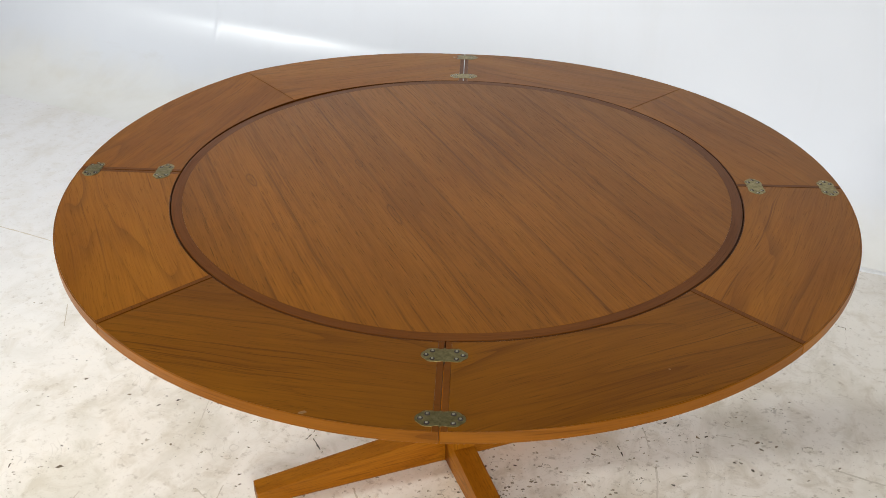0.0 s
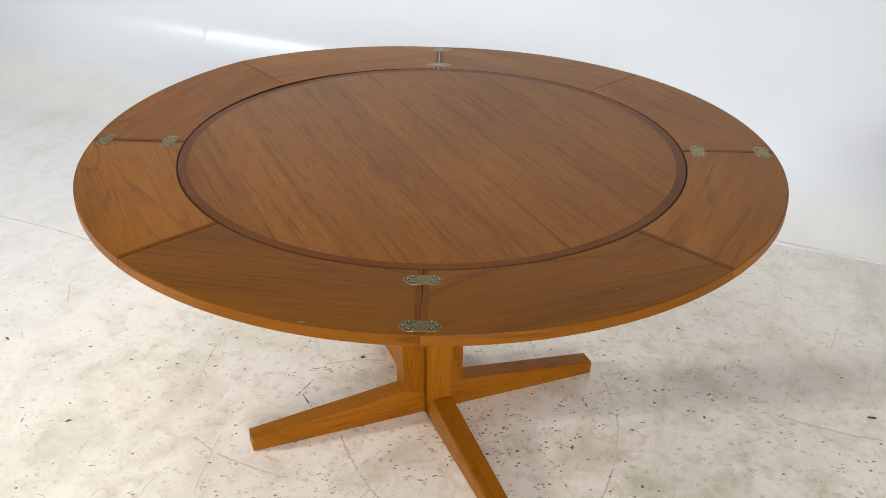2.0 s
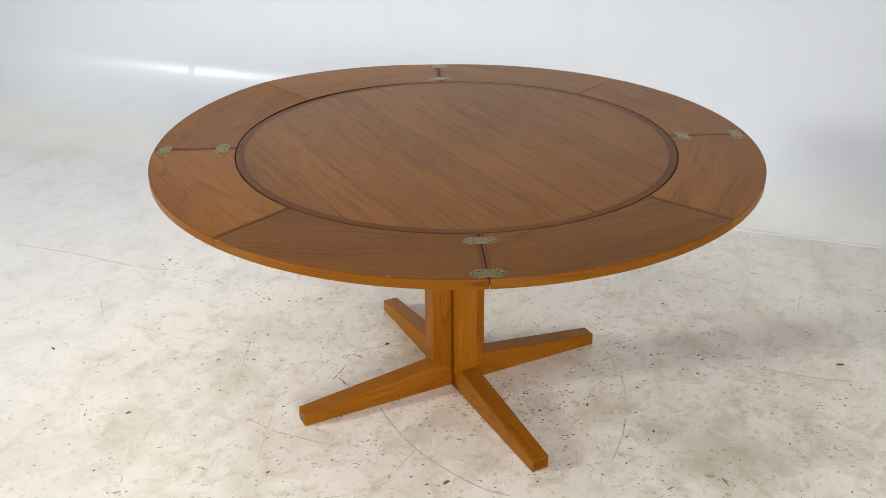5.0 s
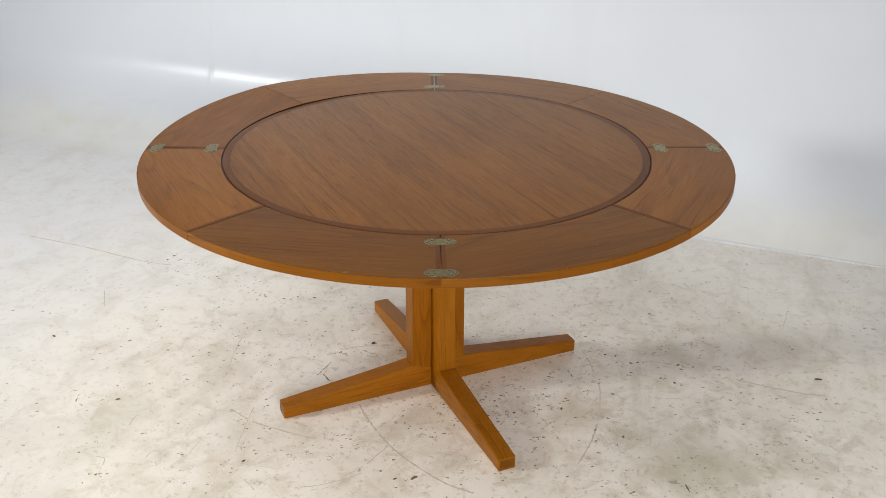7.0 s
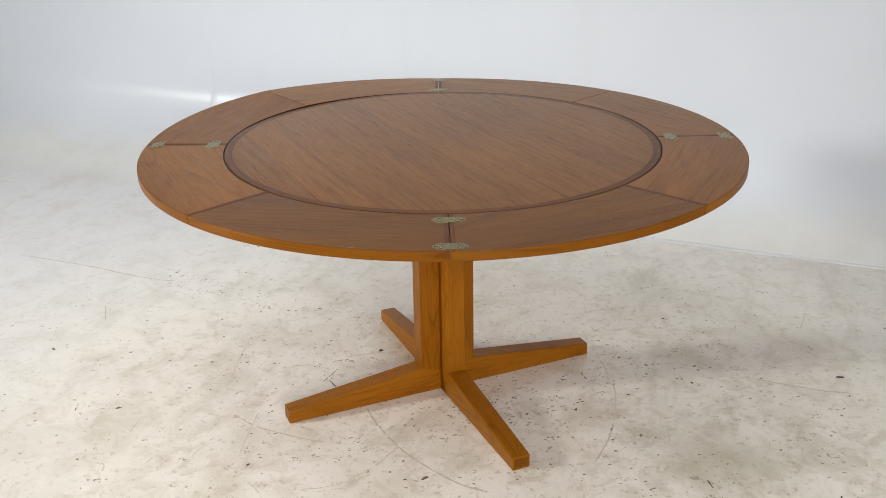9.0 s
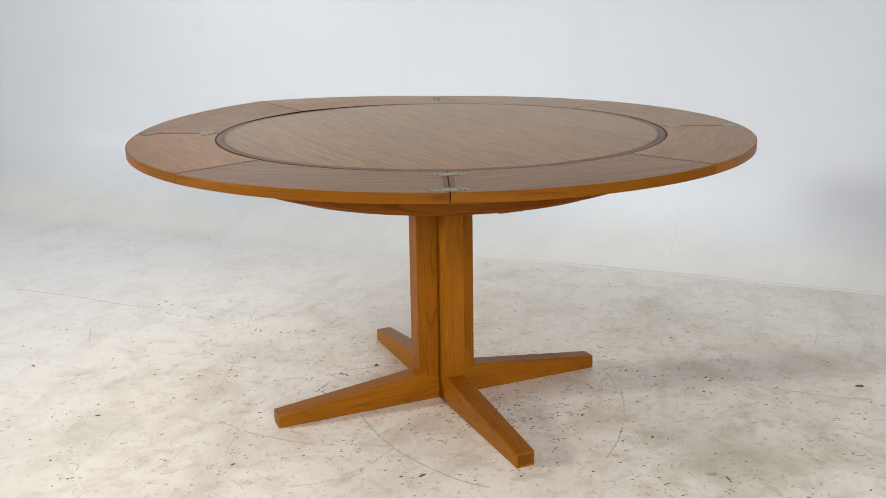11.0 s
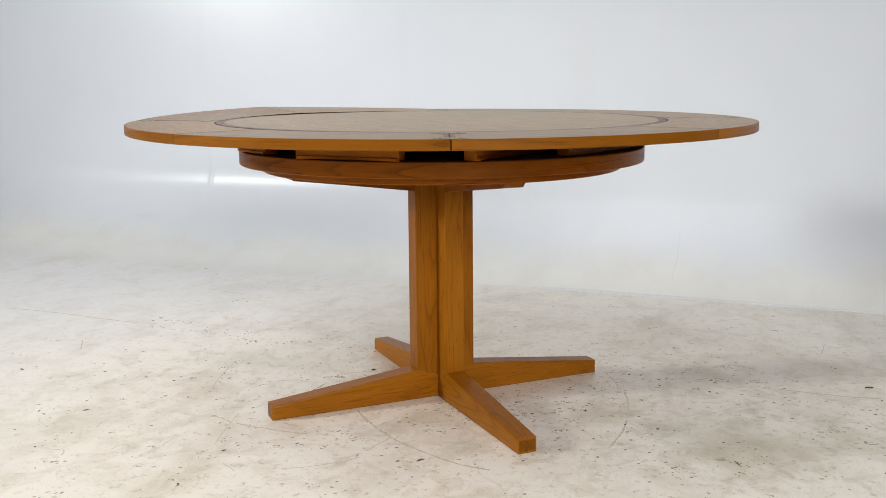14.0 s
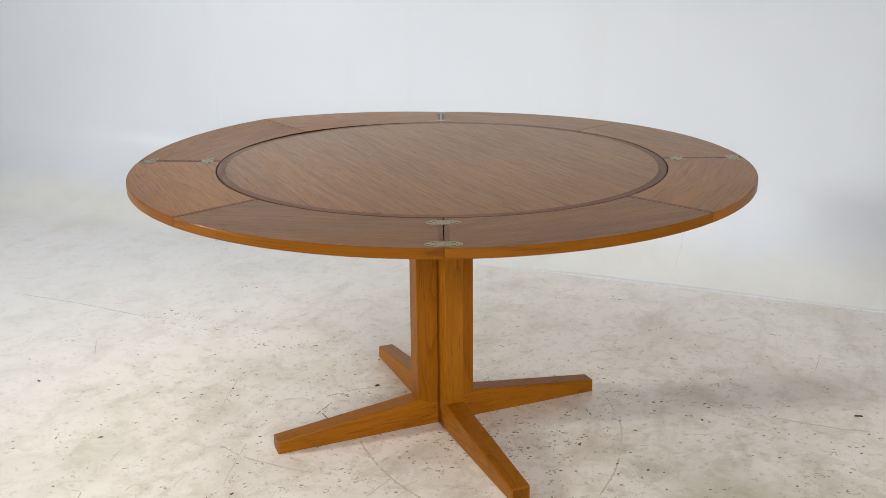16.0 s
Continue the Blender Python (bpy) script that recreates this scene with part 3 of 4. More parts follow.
SPREAD = 22.5
for quarter in range(4):
    m = pose(-0.003, 0, 0, 0, 0, SPREAD + 90 * quarter)
    reach = 0.461 if quarter == 0 else 0.466
    deep = 0.079 if quarter == 0 else 0.082
    # the post's grain runs upright: its mesh lies along x and is stood up
    post = side_prism([(0.0786, -deep, 0), (0.602, -deep), (0.602, -0.02), (0.0586, -0.02, 0)], 0.025, 0.0026)
    part("post", post, TEAK_LEG, table, "", m @ pose(0, 0, 0, 0, -90, 0))
    foot = part("foot", side_prism([(0.02, 0.0), (reach, 0.0), (reach, 0.036), (deep, 0.0785, 0), (0.02, 0.0585, 0)], 0.025, 0.0044), TEAK_LEG, table, "", m)
    part("end_grain", box(reach - 0.0005, reach + 0.0004, -0.0202, 0.0202, 0.0048, 0.0312, 0.0003), TEAK_END, foot, "darker end grain of the foot")
    part("arm", side_prism([(0.0807, 0.545), (0.395, 0.588), (0.41, 0.602), (0.0807, 0.602)], 0.025, 0.0016), TEAK_DISC, table, "", m)

part("core", box(-0.0242, 0.0242, -0.0242, 0.0242, 0.0005, 0.602, 0.0005), TEAK_DISC, table, "", pose(-0.003, 0, 0, 0, 0, SPREAD))


# hinges
def half_plate(c):
    """Half of a hinge plate, x away from the joint, with a rounded end."""
    w = 0.0165
    side = [(0.0006, 0.9), (0.009, 0.94), (0.012, 1.0), (0.02, 1.0), (0.0245, 0.92), (0.0275, 0.74), (0.0295, 0.6), (0.0325, 0.47), (0.0345, 0.27)]
    pts = [(x, -w * f) for x, f in side] + [(0.0352, 0.0)] + [(x, w * f) for x, f in side[::-1]]
    cx = 0.017
    f = 1 - c / 0.016
    return [(cx + (x - cx) * f, y * f) for x, y in pts]


def screw_head():
    bm = stack([[(x, y, z) for x, y in circle(r, 14)] for r, z in ((0.0021, 0.00005), (0.0021, 0.0003), (0.0015, 0.0005), (0.0005, 0.0004))])
    return bm


PLATE = mesh_of("hinge_plate", slab(half_plate, 0.0, 0.0016, 0.0004), BRASS)
SCREW = mesh_of("screw", screw_head(), STEEL, True)
# flush dark disc: the shade inside a countersunk hole, as colour
SLOT = mesh_of("screw_hole", stack([[(x, y, z) for x, y in circle(r, 14)] for r, z in ((0.0041, -0.0004), (0.0041, 0.0001), (0.0037, 0.0002))]), RECESS_SHADE)
KNUCKLE = mesh_of("knuckle", stack([[(0.0022 * math.cos(a), y, 0.0007 + 0.0007 * math.sin(a)) for a in [TAU * k / 10 for k in range(10)]] for y in (-0.0055, 0.0055)]), BRASS)
for a in (-90, 0, 90, 180):
    for r in (0.595, 0.7385):
        # across the joint is the hinge's x axis
        m = pose(0, 0, HIGH + joint_height(a, r) - 0.0011, 0, 0, a) @ pose(r, 0, 0, 0, 0, 90)
        hinge = part("hinge", PLATE, BRASS, table, "aged brass butt hinge let into the leaves", m)
        part("hinge_plate", PLATE, BRASS, hinge, "", pose(0, 0, 0, 0, 0, 180))
        for y in (-0.011, 0.0, 0.011):
            part("knuckle", KNUCKLE, BRASS, hinge, "", pose(0, y, 0.0004))
        for s in (1, -1):
            for x, y in ((0.018, 0.0095), (0.018, -0.0095), (0.0275, 0.0)):
                part("screw", SCREW, STEEL, hinge, "steel countersunk screw", pose(s * x, y + 0.0011, 0.0016, 0, 0, 40 * s))
                part("screw_hole", SLOT, RECESS_SHADE, hinge, "dark disc painted as the shade in a countersunk screw hole", pose(s * x, y, 0.0016))


# small blemishes of the top: pale chips at the edge
def blemish(name, x, y, lx, ly, turn, material, label, rng):
    n = 11
    pts = []
    for k in range(n):
        t = TAU * k / n
        f = rng.uniform(0.6, 1.1)
        pts.append((lx * f * math.cos(t), ly * f * math.sin(t)))
    bm = stack([[(px * q, py * q, z) for px, py in pts] for q, z in ((1.0, -0.0004), (0.95, 0.00008), (0.45, 0.0001))])
    return part(name, bm, material, table, label, pose(x, y, DISC_Z + DISC_TILT * 0.7071 * (y - x) if math.hypot(x, y) < R_IN else HIGH, 0, 0, turn))


BARE = teak("bare_wood", (0.15, 0.08, 0.03), (0.22, 0.125, 0.055), (0.27, 0.16, 0.075), 0.5, flame=0.01, pore=0.3)
spots = random.Random(4)
blemish("chip", -0.188, -0.734, 0.0075, 0.004, 15, BARE, "pale chip in the edge veneer", spots)
blemish("chip", 0.329, -0.612, 0.0022, 0.0018, 0, BARE, "tiny pale nick", spots)


# ---- marks on the floor ----
def fleck(bm, rng, x, y, size, lift=0.0007, flat=0.4):
    """One irregular flake or chip, a little proud of the paint."""
    a = rng.uniform(0, TAU) if size < 0.008 else rng.gauss(0.1, 0.5)
    n = rng.randint(6, 9)
    ring = []
    for k in range(n):
        t = TAU * k / n
        r = 0.5 * size * rng.uniform(0.4, 1.15)
        px, py = r * math.cos(t), r * flat * math.sin(t)
        ring.append((x + px * math.cos(a) - py * math.sin(a), y + px * math.sin(a) + py * math.cos(a)))
    low = [bm.verts.new((px, py, 0.0002)) for px, py in ring]
    high = [bm.verts.new((x + 0.8 * (px - x), y + 0.8 * (py - y), lift)) for px, py in ring]
    for i in range(n):
        j = (i + 1) % n
        bm.faces.new((low[i], low[j], high[j], high[i]))
    bm.faces.new(high)


def blister(bm, rng, x, y, size):
    """The broken rim of a blister in the paint: an uneven ring with a gap."""
    n, turn = 16, rng.uniform(0, TAU)
    wide, flat = rng.uniform(0.05, 0.11), rng.uniform(0.5, 0.75)
    last, first = None, rng.uniform(0.4, 0.85)
    for k in range(int(n * first) + 1):
        t = turn + TAU * k / n
        r = 0.5 * size * rng.uniform(0.82, 1.14)
        w = wide * size * rng.uniform(0.3, 1.0) * (0.6 + 0.5 * math.sin(t))
        row = [bm.verts.new((x + (r + d) * math.cos(t), y + flat * (r + d) * math.sin(t), z)) for d, z in ((-w, 0.0002), (0, 0.0008), (w * 0.6, 0.0002))]
        if last:
            bm.faces.new((last[0], last[1], row[1], row[0]))
            bm.faces.new((last[1], last[2], row[2], row[1]))
        last = row


CHIPS_A = [
    (-1.220, 0.266, 0.020), (-1.054, 0.792, 0.008), (-1.027, 0.314, 0.006), (-0.998, 0.310, 0.005), (-0.991, 0.825, 0.013), (-0.979, 0.455, 0.011),
    (-0.976, 0.859, 0.019), (-0.963, 0.366, 0.006), (-0.946, -0.344, 0.009), (-0.935, -0.026, 0.008), (-0.918, 0.361, 0.006), (-0.914, -0.097, 0.023),
    (-0.909, 0.613, 0.008), (-0.901, 0.188, 0.005), (-0.897, -0.469, 0.007), (-0.894, 0.323, 0.006), (-0.893, -0.257, 0.006), (-0.836, 0.174, 0.011),
    (-0.781, 0.682, 0.010), (-0.771, 0.668, 0.010), (-0.749, 0.136, 0.012), (-0.738, 0.172, 0.007), (-0.730, 0.452, 0.011), (-0.705, 0.158, 0.011),
    (-0.677, -0.008, 0.010), (-0.641, 0.627, 0.006), (-0.627, 0.339, 0.007), (-0.621, 0.198, 0.009), (-0.610, 0.507, 0.008), (-0.605, 0.532, 0.008),
]
CHIPS_B = [
    (-0.599, 0.150, 0.014), (-0.584, 0.524, 0.012), (-0.579, -0.513, 0.006), (-0.563, -0.401, 0.007), (-0.562, -0.287, 0.006), (-0.553, -0.390, 0.006),
    (-0.543, 0.552, 0.006), (-0.532, -0.434, 0.007), (-0.525, 0.042, 0.007), (-0.522, -0.244, 0.009), (-0.520, 0.510, 0.012), (-0.509, 0.289, 0.007),
    (-0.507, -0.386, 0.012), (-0.494, 0.506, 0.010), (-0.490, -0.102, 0.010), (-0.481, -0.134, 0.008), (-0.480, 0.112, 0.007), (-0.473, 0.526, 0.008),
    (-0.466, -0.426, 0.006), (-0.414, 0.517, 0.016), (-0.316, 0.435, 0.006), (-0.272, 0.391, 0.008), (-0.257, -0.334, 0.007), (-0.202, 0.398, 0.008),
    (-0.192, 0.207, 0.011), (-0.113, -0.465, 0.013), (-0.108, -0.498, 0.010), (-0.080, -0.250, 0.006), (-0.063, -0.461, 0.023), (0.018, -0.135, 0.008),
]
CHIPS_C = [
    (0.166, -0.267, 0.006), (0.194, -0.038, 0.008), (0.195, 0.493, 0.008), (0.215, -0.179, 0.013), (0.235, 0.339, 0.007), (0.285, -0.294, 0.012),
    (0.287, -0.164, 0.006), (0.327, -0.462, 0.009), (0.337, -0.352, 0.006), (0.341, 0.021, 0.008), (0.351, -0.162, 0.019), (0.361, -0.125, 0.010),
    (0.369, -0.111, 0.011), (0.385, -0.204, 0.009), (0.391, 0.379, 0.006), (0.409, -0.503, 0.007), (0.423, -0.314, 0.009), (0.431, -0.263, 0.011),
    (0.447, -0.441, 0.006), (0.450, -0.349, 0.006), (0.469, -0.268, 0.006), (0.474, -0.210, 0.009), (0.475, -0.530, 0.008), (0.478, -0.329, 0.008),
    (0.481, -0.439, 0.007), (0.501, -0.295, 0.014), (0.510, -0.090, 0.011), (0.524, 0.129, 0.011), (0.526, -0.386, 0.010), (0.537, -0.308, 0.009),
]
CHIPS_D = [
    (0.555, 0.122, 0.009), (0.585, 0.024, 0.012), (0.595, 0.078, 0.017), (0.612, -0.160, 0.008), (0.665, -0.008, 0.010), (0.680, -0.008, 0.008),
    (0.686, -0.476, 0.006), (0.687, -0.433, 0.007), (0.703, -0.033, 0.012), (0.717, -0.048, 0.007), (0.718, 0.386, 0.013), (0.737, 0.067, 0.019),
    (0.739, 0.041, 0.012), (0.753, 0.549, 0.010), (0.778, 0.053, 0.010), (0.780, -0.231, 0.006), (0.821, 0.279, 0.007), (0.843, -0.242, 0.008),
    (0.852, 0.362, 0.008), (0.909, -0.119, 0.010), (0.936, 0.054, 0.007), (0.967, 0.044, 0.009), (0.969, 0.616, 0.008), (1.003, -0.165, 0.005),
    (1.026, -0.452, 0.007), (1.057, -0.224, 0.011), (1.120, -0.124, 0.010), (1.167, -0.198, 0.006), (1.398, 0.279, 0.009), (1.424, 0.275, 0.013),
]
GREY_A = [
    (-1.416, 0.437, 0.013), (-1.264, -0.009, 0.008), (-1.254, 0.582, 0.008), (-1.232, 0.582, 0.010), (-1.124, -0.155, 0.014), (-1.102, -0.312, 0.009),
    (-1.101, 0.174, 0.016), (-1.054, 0.120, 0.012), (-1.052, -0.048, 0.013), (-0.945, 0.824, 0.013), (-0.942, -0.372, 0.009), (-0.917, 0.435, 0.011),
    (-0.839, -0.018, 0.015), (-0.779, 0.318, 0.015), (-0.738, 0.005, 0.013), (-0.673, -0.466, 0.016), (-0.640, -0.473, 0.013), (-0.624, 0.254, 0.016),
    (-0.613, 0.034, 0.015), (-0.596, -0.031, 0.010), (-0.582, -0.480, 0.011), (-0.582, -0.157, 0.017), (-0.568, 0.293, 0.013), (-0.533, -0.046, 0.020),
]
GREY_B = [
    (-0.515, -0.328, 0.009), (-0.483, -0.181, 0.009), (-0.394, -0.366, 0.021), (-0.337, -0.362, 0.015), (-0.324, 0.143, 0.016), (-0.291, -0.377, 0.027),
    (-0.197, 0.135, 0.033), (-0.084, -0.472, 0.013), (-0.050, -0.134, 0.010), (-0.024, -0.148, 0.018), (-0.015, -0.290, 0.009), (0.053, -0.440, 0.022),
    (0.134, 0.241, 0.020), (0.190, -0.089, 0.015), (0.222, -0.039, 0.023), (0.252, -0.247, 0.009), (0.262, -0.180, 0.024), (0.270, -0.296, 0.011),
    (0.312, -0.153, 0.024), (0.317, -0.248, 0.011), (0.368, 0.049, 0.015), (0.369, -0.022, 0.012), (0.409, -0.204, 0.017), (0.425, -0.118, 0.028),
]
GREY_C = [
    (0.471, 0.150, 0.019), (0.477, -0.033, 0.012), (0.483, 0.449, 0.017), (0.505, 0.143, 0.026), (0.511, -0.167, 0.018), (0.530, 0.346, 0.009),
    (0.574, 0.002, 0.019), (0.620, -0.509, 0.017), (0.664, -0.391, 0.013), (0.666, -0.194, 0.011), (0.687, 0.130, 0.032), (0.769, 0.233, 0.011),
    (0.778, 0.433, 0.023), (0.788, 0.291, 0.024), (0.852, 0.046, 0.033), (0.862, -0.011, 0.019), (0.907, -0.333, 0.030), (0.961, -0.407, 0.032),
    (0.978, -0.120, 0.013), (1.090, 0.566, 0.032), (1.140, -0.150, 0.015), (1.155, 0.761, 0.019), (1.188, 0.396, 0.013),
]
ARCS = [
    [(-0.221, -0.132), (-0.197, -0.196), (-0.159, -0.275), (-0.108, -0.355), (-0.041, -0.432), (0.023, -0.489), (0.085, -0.523)],
    [(0.478, -0.027), (0.475, -0.072), (0.466, -0.127), (0.448, -0.204), (0.431, -0.263), (0.406, -0.326), (0.363, -0.410)],
    [(-0.581, -0.152), (-0.507, -0.213), (-0.448, -0.243), (-0.392, -0.269), (-0.328, -0.290)],
    [(-0.296, 0.170), (-0.244, 0.186), (-0.182, 0.196), (-0.129, 0.195)],
    [(0.889, -0.017), (0.944, -0.045), (0.995, -0.067), (1.064, -0.095), (1.135, -0.110)],
    [(-1.584, 1.046), (-1.338, 0.943), (-1.085, 0.816), (-0.953, 0.776)],
]
NICKS = [
    [(-0.629, 0.056), (-0.623, 0.202), (-0.610, 0.305)],
    [(-0.536, -0.347), (-0.526, -0.207), (-0.518, -0.139)],
    [(-0.848, -0.224), (-0.839, -0.173)],
    [(-0.657, -0.350), (-0.638, -0.294)],
    [(-1.153, 0.581), (-1.120, 0.469)],
    [(-1.169, 0.817), (-1.154, 0.861)],
    [(-0.248, -0.458), (-0.186, -0.402), (-0.138, -0.331)],
    [(-0.392, -0.494), (-0.323, -0.491), (-0.254, -0.470), (-0.197, -0.441)],
    [(-0.321, -0.506), (-0.262, -0.492)],
    [(-0.493, -0.459), (-0.461, -0.504)],
    [(0.087, 0.303), (0.162, 0.266), (0.230, 0.247), (0.268, 0.229)],
    [(0.146, 0.295), (0.227, 0.272)],
    [(0.769, 0.461), (0.810, 0.469), (0.864, 0.452)],
    [(0.463, 0.433), (0.499, 0.453), (0.558, 0.452), (0.630, 0.443)],
    [(0.457, 0.150), (0.467, 0.100), (0.471, 0.035)],
    [(0.643, 0.091), (0.717, 0.070)],
    [(0.633, -0.115), (0.698, -0.116)],
    [(0.935, 0.698), (0.997, 0.720), (1.040, 0.724)],
    [(1.128, 0.283), (1.160, 0.342), (1.180, 0.385)],
    [(1.298, 0.314), (1.335, 0.299)],
    [(0.824, -0.339), (0.812, -0.373)],
    [(0.561, -0.341), (0.576, -0.303)],
    [(0.000, -0.357), (0.077, -0.377)],
    [(-0.766, -0.368), (-0.756, -0.344), (-0.740, -0.339), (-0.719, -0.364)],
    [(-0.896, -0.361), (-0.871, -0.371), (-0.868, -0.399)],
]
GOUGES = [
    [(-0.356, 0.024), (-0.337, 0.062), (-0.321, 0.097)],
    [(-0.339, 0.030), (-0.310, -0.019)],
    [(0.396, 0.039), (0.405, 0.002)],
    [(-1.031, -0.106), (-1.034, -0.069)],
    [(0.620, -0.493), (0.625, -0.528)],
    [(1.121, -0.432), (1.131, -0.444)],
]
CRUMBS = [
    [(-0.400, 0.237), (-0.393, 0.171), (-0.381, 0.104), (-0.339, 0.030)],
    [(-0.243, 0.173), (-0.236, 0.112)],
    [(-0.971, 0.739), (-0.874, 0.701), (-0.741, 0.637), (-0.586, 0.540), (-0.489, 0.465)],
    [(-0.626, 0.040), (-0.614, 0.188), (-0.602, 0.331)],
    [(-0.557, -0.193), (-0.512, -0.273), (-0.523, -0.347)],
    [(0.294, -0.191), (0.364, -0.137), (0.440, -0.065)],
]
rng = random.Random(11)
bm = bmesh.new()
CHIPS = CHIPS_A + CHIPS_B + CHIPS_C + CHIPS_D
for k in range(26):
    # a trail of small chips along an old seam of the paint
    f = rng.random()
    CHIPS.append((-1.0 + 0.78 * f + rng.gauss(0, 0.03), 0.86 - 0.42 * f + rng.gauss(0, 0.022), rng.uniform(0.003, 0.009)))
for x, y, size in CHIPS:
    fleck(bm, rng, x, y, 1.12 * size, 0.0009, 0.55)
    for k in range(rng.randint(0, 3)):
        fleck(bm, rng, x + rng.gauss(0, 0.025), y + rng.gauss(0, 0.02), min(size, 0.011) * rng.uniform(0.15, 0.4))
fleck(bm, rng, -1.01, 1.75, 0.013, 0.0009, 0.6)
for pts in CRUMBS:
    # short rows of crumbs
    for (x0, y0), (x1, y1) in zip(pts, pts[1:]):
        for k in range(max(2, int(math.hypot(x1 - x0, y1 - y0) / 0.018))):
            f = rng.random()
            fleck(bm, rng, x0 + f * (x1 - x0) + rng.gauss(0, 0.006), y0 + f * (y1 - y0) + rng.gauss(0, 0.006), rng.uniform(0.003, 0.008), 0.0007, 0.6)
for x, y, size in ((-0.289, 0.151, 0.026), (-0.281, 0.142, 0.019), (-0.299, 0.156, 0.015), (-0.318, 0.152, 0.014)):
    blister(bm, rng, x, y, size)
    fleck(bm, rng, x + 0.3 * size, y - 0.3 * size, 0.6 * size, 0.0007, 0.4)
thing("paint_chips", "dark chips and scuffs scattered over the worn white floor", "paint chips", kind="stuff", bm=bm, material=SCUFF)
dark_bm, grey_bm = bmesh.new(), bmesh.new()
for k in range(290):
    # little drifts of grit, denser where the floor is worn round the table
    r, t = abs(rng.gauss(0.2, 0.62)), rng.uniform(0, TAU)
    cx, cy = 0.12 + 1.2 * r * math.cos(t), -0.12 + 0.85 * r * math.sin(t)
    spread = rng.uniform(0.012, 0.075)
    lean = rng.uniform(0, math.pi)
    for j in range(rng.randint(2, 9)):
        p, q = rng.gauss(0, spread), rng.gauss(0, spread * 0.4)
        x, y = cx + p * math.cos(lean) - q * math.sin(lean), cy + p * math.sin(lean) + q * math.cos(lean)
        fleck(dark_bm if rng.random() < 0.25 else grey_bm, rng, x, y, 0.003 + 0.010 * rng.random() ** 2.1, 0.0005, 0.6)
thing("floor_specks", "tiny dark specks of grit over the worn floor", "specks", kind="stuff", bm=dark_bm, material=SCUFF)
thing("pale_specks", "tiny brownish grey specks worn into the floor paint", "specks", kind="stuff", bm=grey_bm, material=SCUFF_GREY)
bm = bmesh.new()
for x, y, size in GREY_A + GREY_B + GREY_C:
    if size > 0.014:
        blister(bm, rng, x, y, size)
        if rng.random() < 0.5:
            blister(bm, rng, x + rng.gauss(0, 0.3) * size, y + rng.gauss(0, 0.2) * size, 0.6 * size)
    else:
        fleck(bm, rng, x, y, size, 0.0006, 0.6)
    for k in range(4):
        fleck(bm, rng, x + rng.gauss(0, 0.5) * size, y + rng.gauss(0, 0.4) * size, size * rng.uniform(0.12, 0.3), 0.0008)
thing("grey_scuffs", "greyish smudged scuffs worn into the floor paint", "scuffs", kind="stuff", bm=bm, material=SCUFF_GREY)


def scratch(bm, pts, wide, rng, gaps=0.05):
    """A thin broken ridge along a smooth line through the points."""
    ps = [Vector((*p, 0)) for p in pts]
    dense = []
    for i in range(len(ps) - 1):
        a, b, c, d = ps[max(i - 1, 0)], ps[i], ps[i + 1], ps[min(i + 2, len(ps) - 1)]
        for k in range(12):
            t = k / 12
            dense.append(0.5 * (2 * b + (c - a) * t + (2 * a - 5 * b + 4 * c - d) * t * t + (3 * b - a - 3 * c + d) * t ** 3))
    dense.append(ps[-1])
    last = None
    for i, p in enumerate(dense):
        q = dense[min(i + 1, len(dense) - 1)] - dense[max(i - 1, 0)]
        side = Vector((-q.y, q.x, 0)).normalized()
        p = p + side * rng.gauss(0, 0.0006)
        w = wide * rng.uniform(0.35, 1.0)
        if rng.random() < gaps and 0 < i < len(dense) - 1:
            last = None
            continue
        row = [bm.verts.new((p + side * s * w + Vector((0, 0, z)))) for s, z in ((-1, 0.0002), (0, 0.0006), (1, 0.0002))]
        if last:
            bm.faces.new((last[0], last[1], row[1], row[0]))
            bm.faces.new((last[1], last[2], row[2], row[1]))
        last = row


bm, dark_bm = bmesh.new(), bmesh.new()
for pts in ARCS:
    scratch(bm, pts, 0.0034, rng, 0.02)
for pts in NICKS:
    scratch(bm, pts, 0.0018, rng)
for pts in GOUGES:
    scratch(dark_bm, pts, 0.002, rng)
thing("floor_scratches", "thin grey scratches curving over the painted floor", "scratches", kind="stuff", bm=bm, material=SCRATCH)
thing("dark_scratches", "short dark scratches gouged in the painted floor", "scratches", kind="stuff", bm=dark_bm, material=SCUFF)


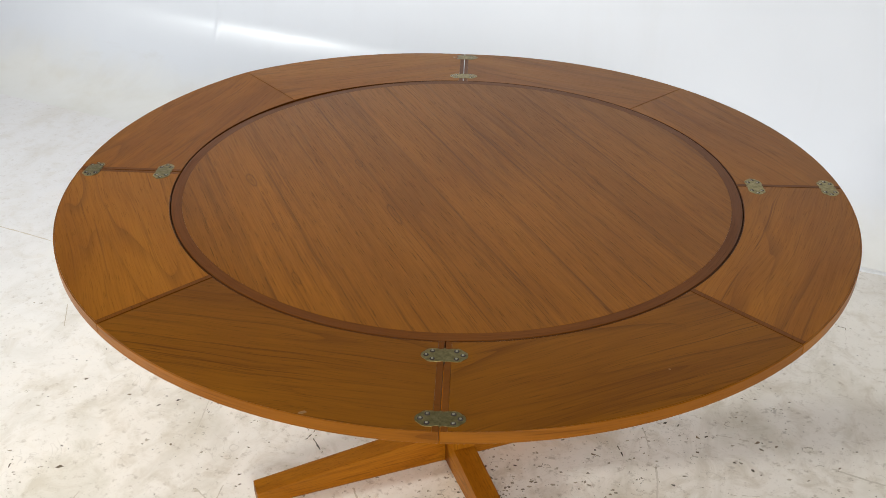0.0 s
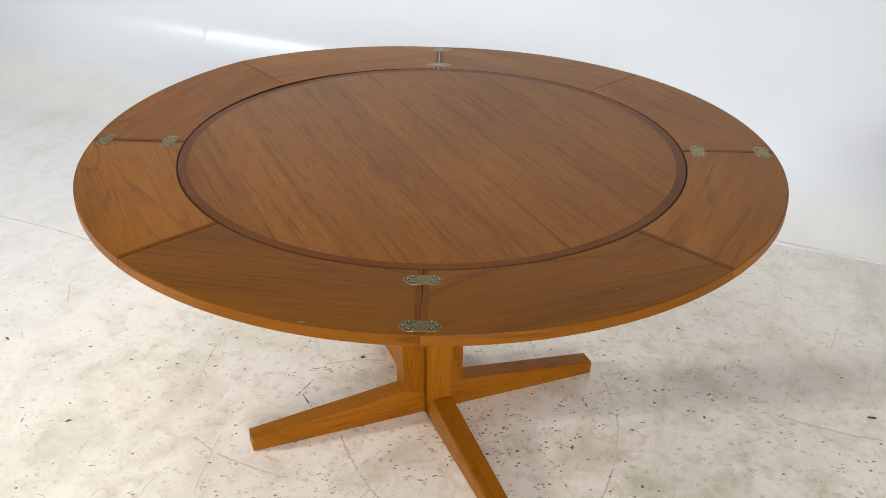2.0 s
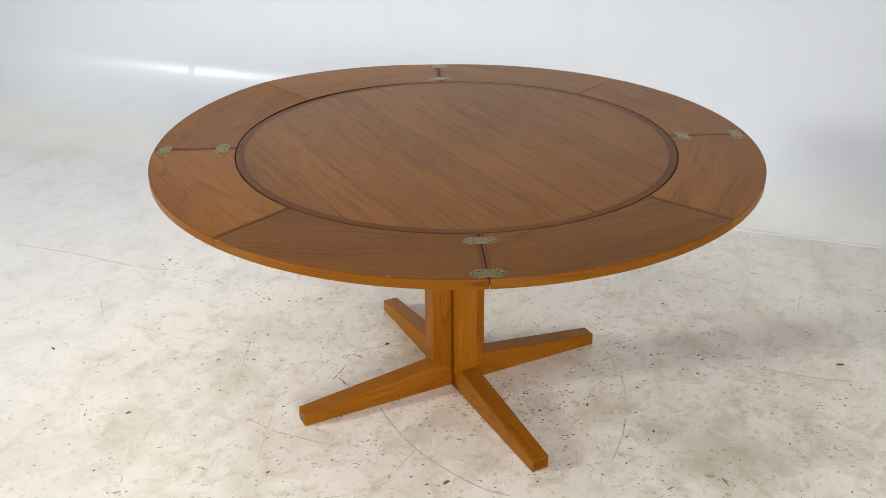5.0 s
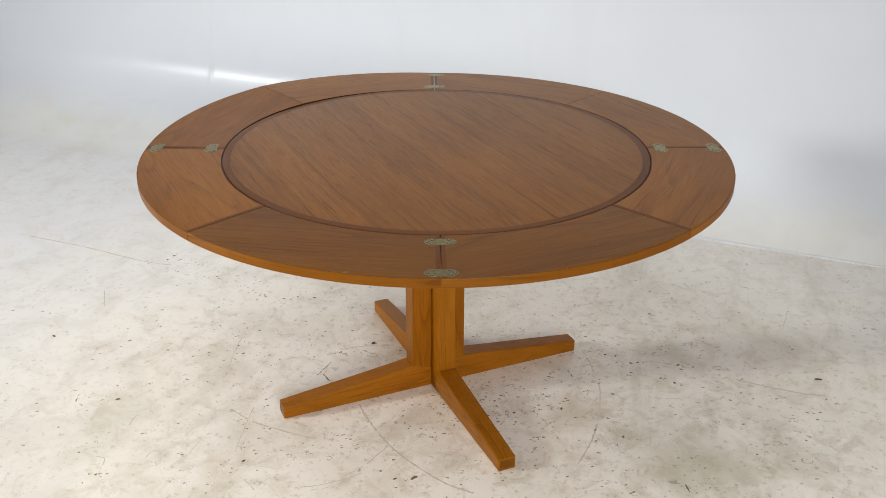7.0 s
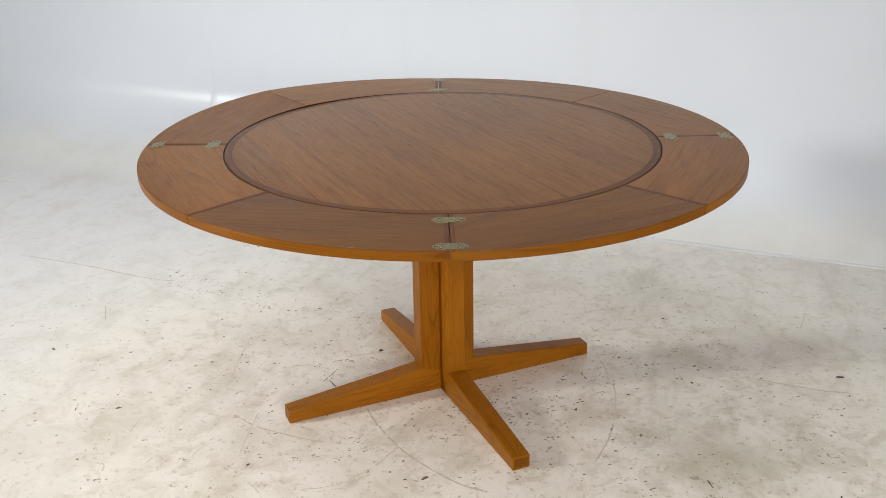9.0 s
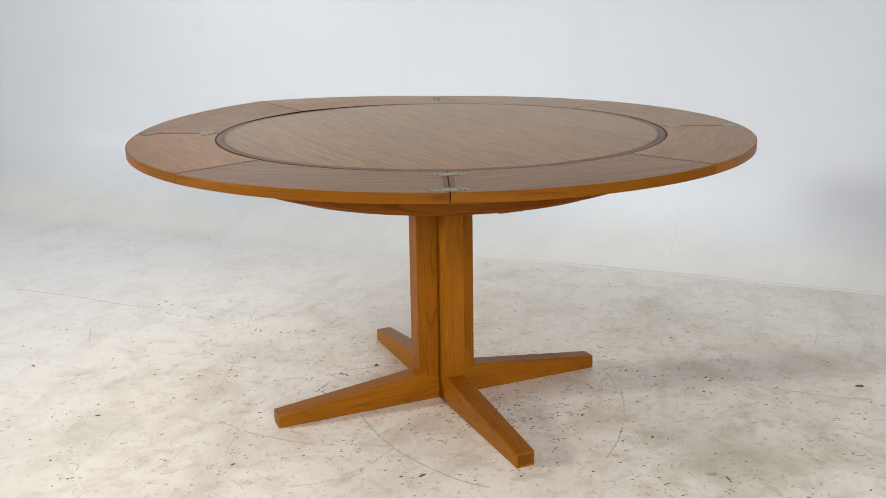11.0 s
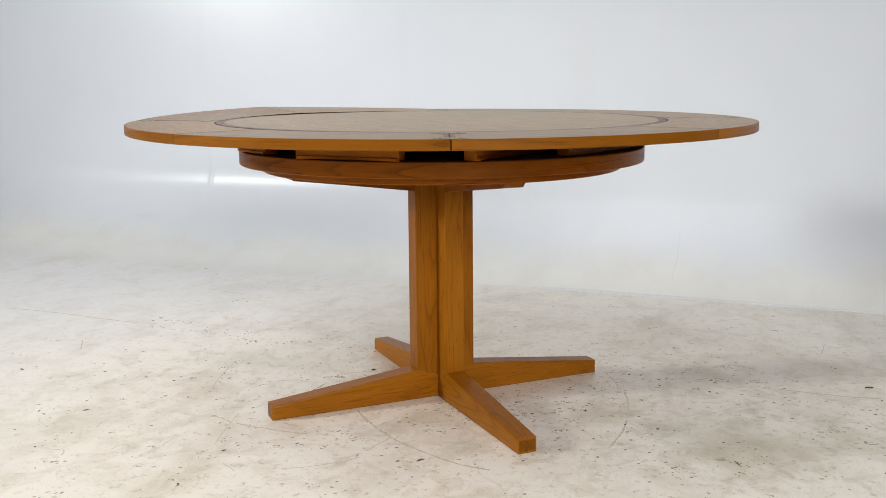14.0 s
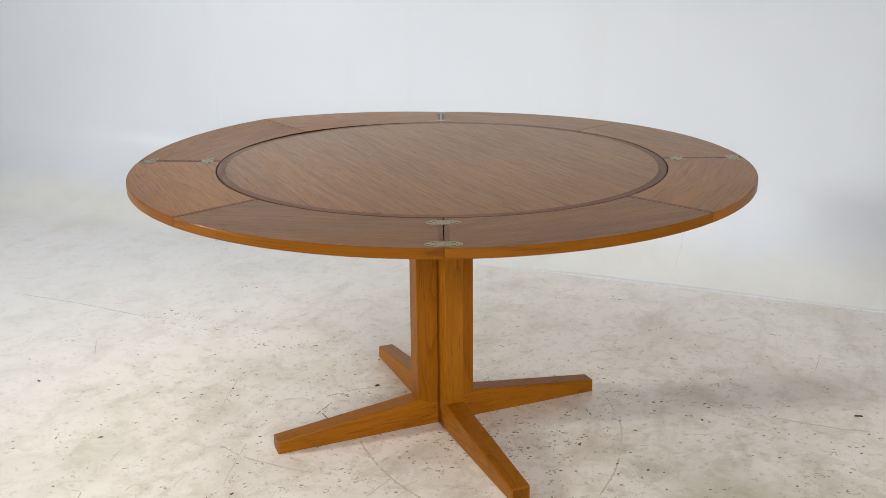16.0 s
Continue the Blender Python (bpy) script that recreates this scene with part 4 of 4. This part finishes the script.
def scrap(x, y, ln, w, h, turn):
    bm = stack([[(px * k, py * k, z) for px, py in ((-ln / 2, -w / 2), (ln * 0.3, -w * 0.55), (ln / 2, -w * 0.1), (ln * 0.4, w / 2), (-ln * 0.2, w * 0.42), (-ln / 2, w * 0.3))] for k, z in ((1, 0.0), (1, h * 0.6), (0.8, h))])
    return thing("scrap", "small dark scrap of debris lying on the floor", "debris", pose(x, y, 0.0003, 0, 0, turn), "", "scraps on the floor", bm, SCRAP)


scrap(1.135, -0.021, 0.022, 0.006, 0.0025, -10)
scrap(-0.197, 0.207, 0.012, 0.007, 0.003, 40)


# ---- wall details ----
def on_wall(u, z):
    """A place on the face of the back wall, u along it and z up."""
    y, cove = BACK, cove_profile(u)
    for (y0, z0), (y1, z1) in zip(cove, cove[1:]):
        if z0 <= z <= z1:
            y = y0 + (y1 - y0) * (z - z0) / (z1 - z0)
    return Vector((u, y, z))


bm = bmesh.new()
last = None
for k in range(22):
    z = 0.045 + 0.16 * k / 21
    u = 0.372 + 0.006 * noise.noise((z * 22, 1.0, 0.0)) - 0.012 * (0.4 - z)
    p, w = on_wall(u, z), 0.0003 + 0.0006 * abs(noise.noise((z * 40, 5.0, 0.0)))
    row = [bm.verts.new(p + Vector((s * w, -0.009, 0))) for s in (-1, 1)]
    if last:
        bm.faces.new((last[0], last[1], row[1], row[0]))
    last = row
crack = new("crack", mesh_of("crack", bm, CRACK))
crack.matrix_basis, crack.parent = Matrix.Identity(4), wall
tagged(crack, "fine grey crack running up the wall")

# the raised paint seam along the foot of the wall
rows = []
for k in range(161):
    u = -0.6 + 4.4 * k / 160
    h = 0.003 + 0.002 * noise.noise((u * 5, 0, 3)) + 0.0015 * noise.noise((u * 19, 0, 5))
    w = (0.016 + 0.008 * noise.noise((u * 5, 7, 3)) + 0.004 * noise.noise((u * 17, 2, 3))) * (1.0 - 0.7 * min(1.0, max(0.0, (u - 0.4) / 1.0)))
    y = FOOT - 0.002 + 0.008 * noise.noise((u * 3.1, 3, 3)) + 0.003 * noise.noise((u * 11, 3, 8))
    rows.append([(u, y - w, 0.0002), (u, y - w * 0.4, h), (u, y + w * 0.3, h), (u, y + w, 0.003)])
part("seam", stack(rows, cap=True), WHITE_SEAM, wall, "raised white paint seam")
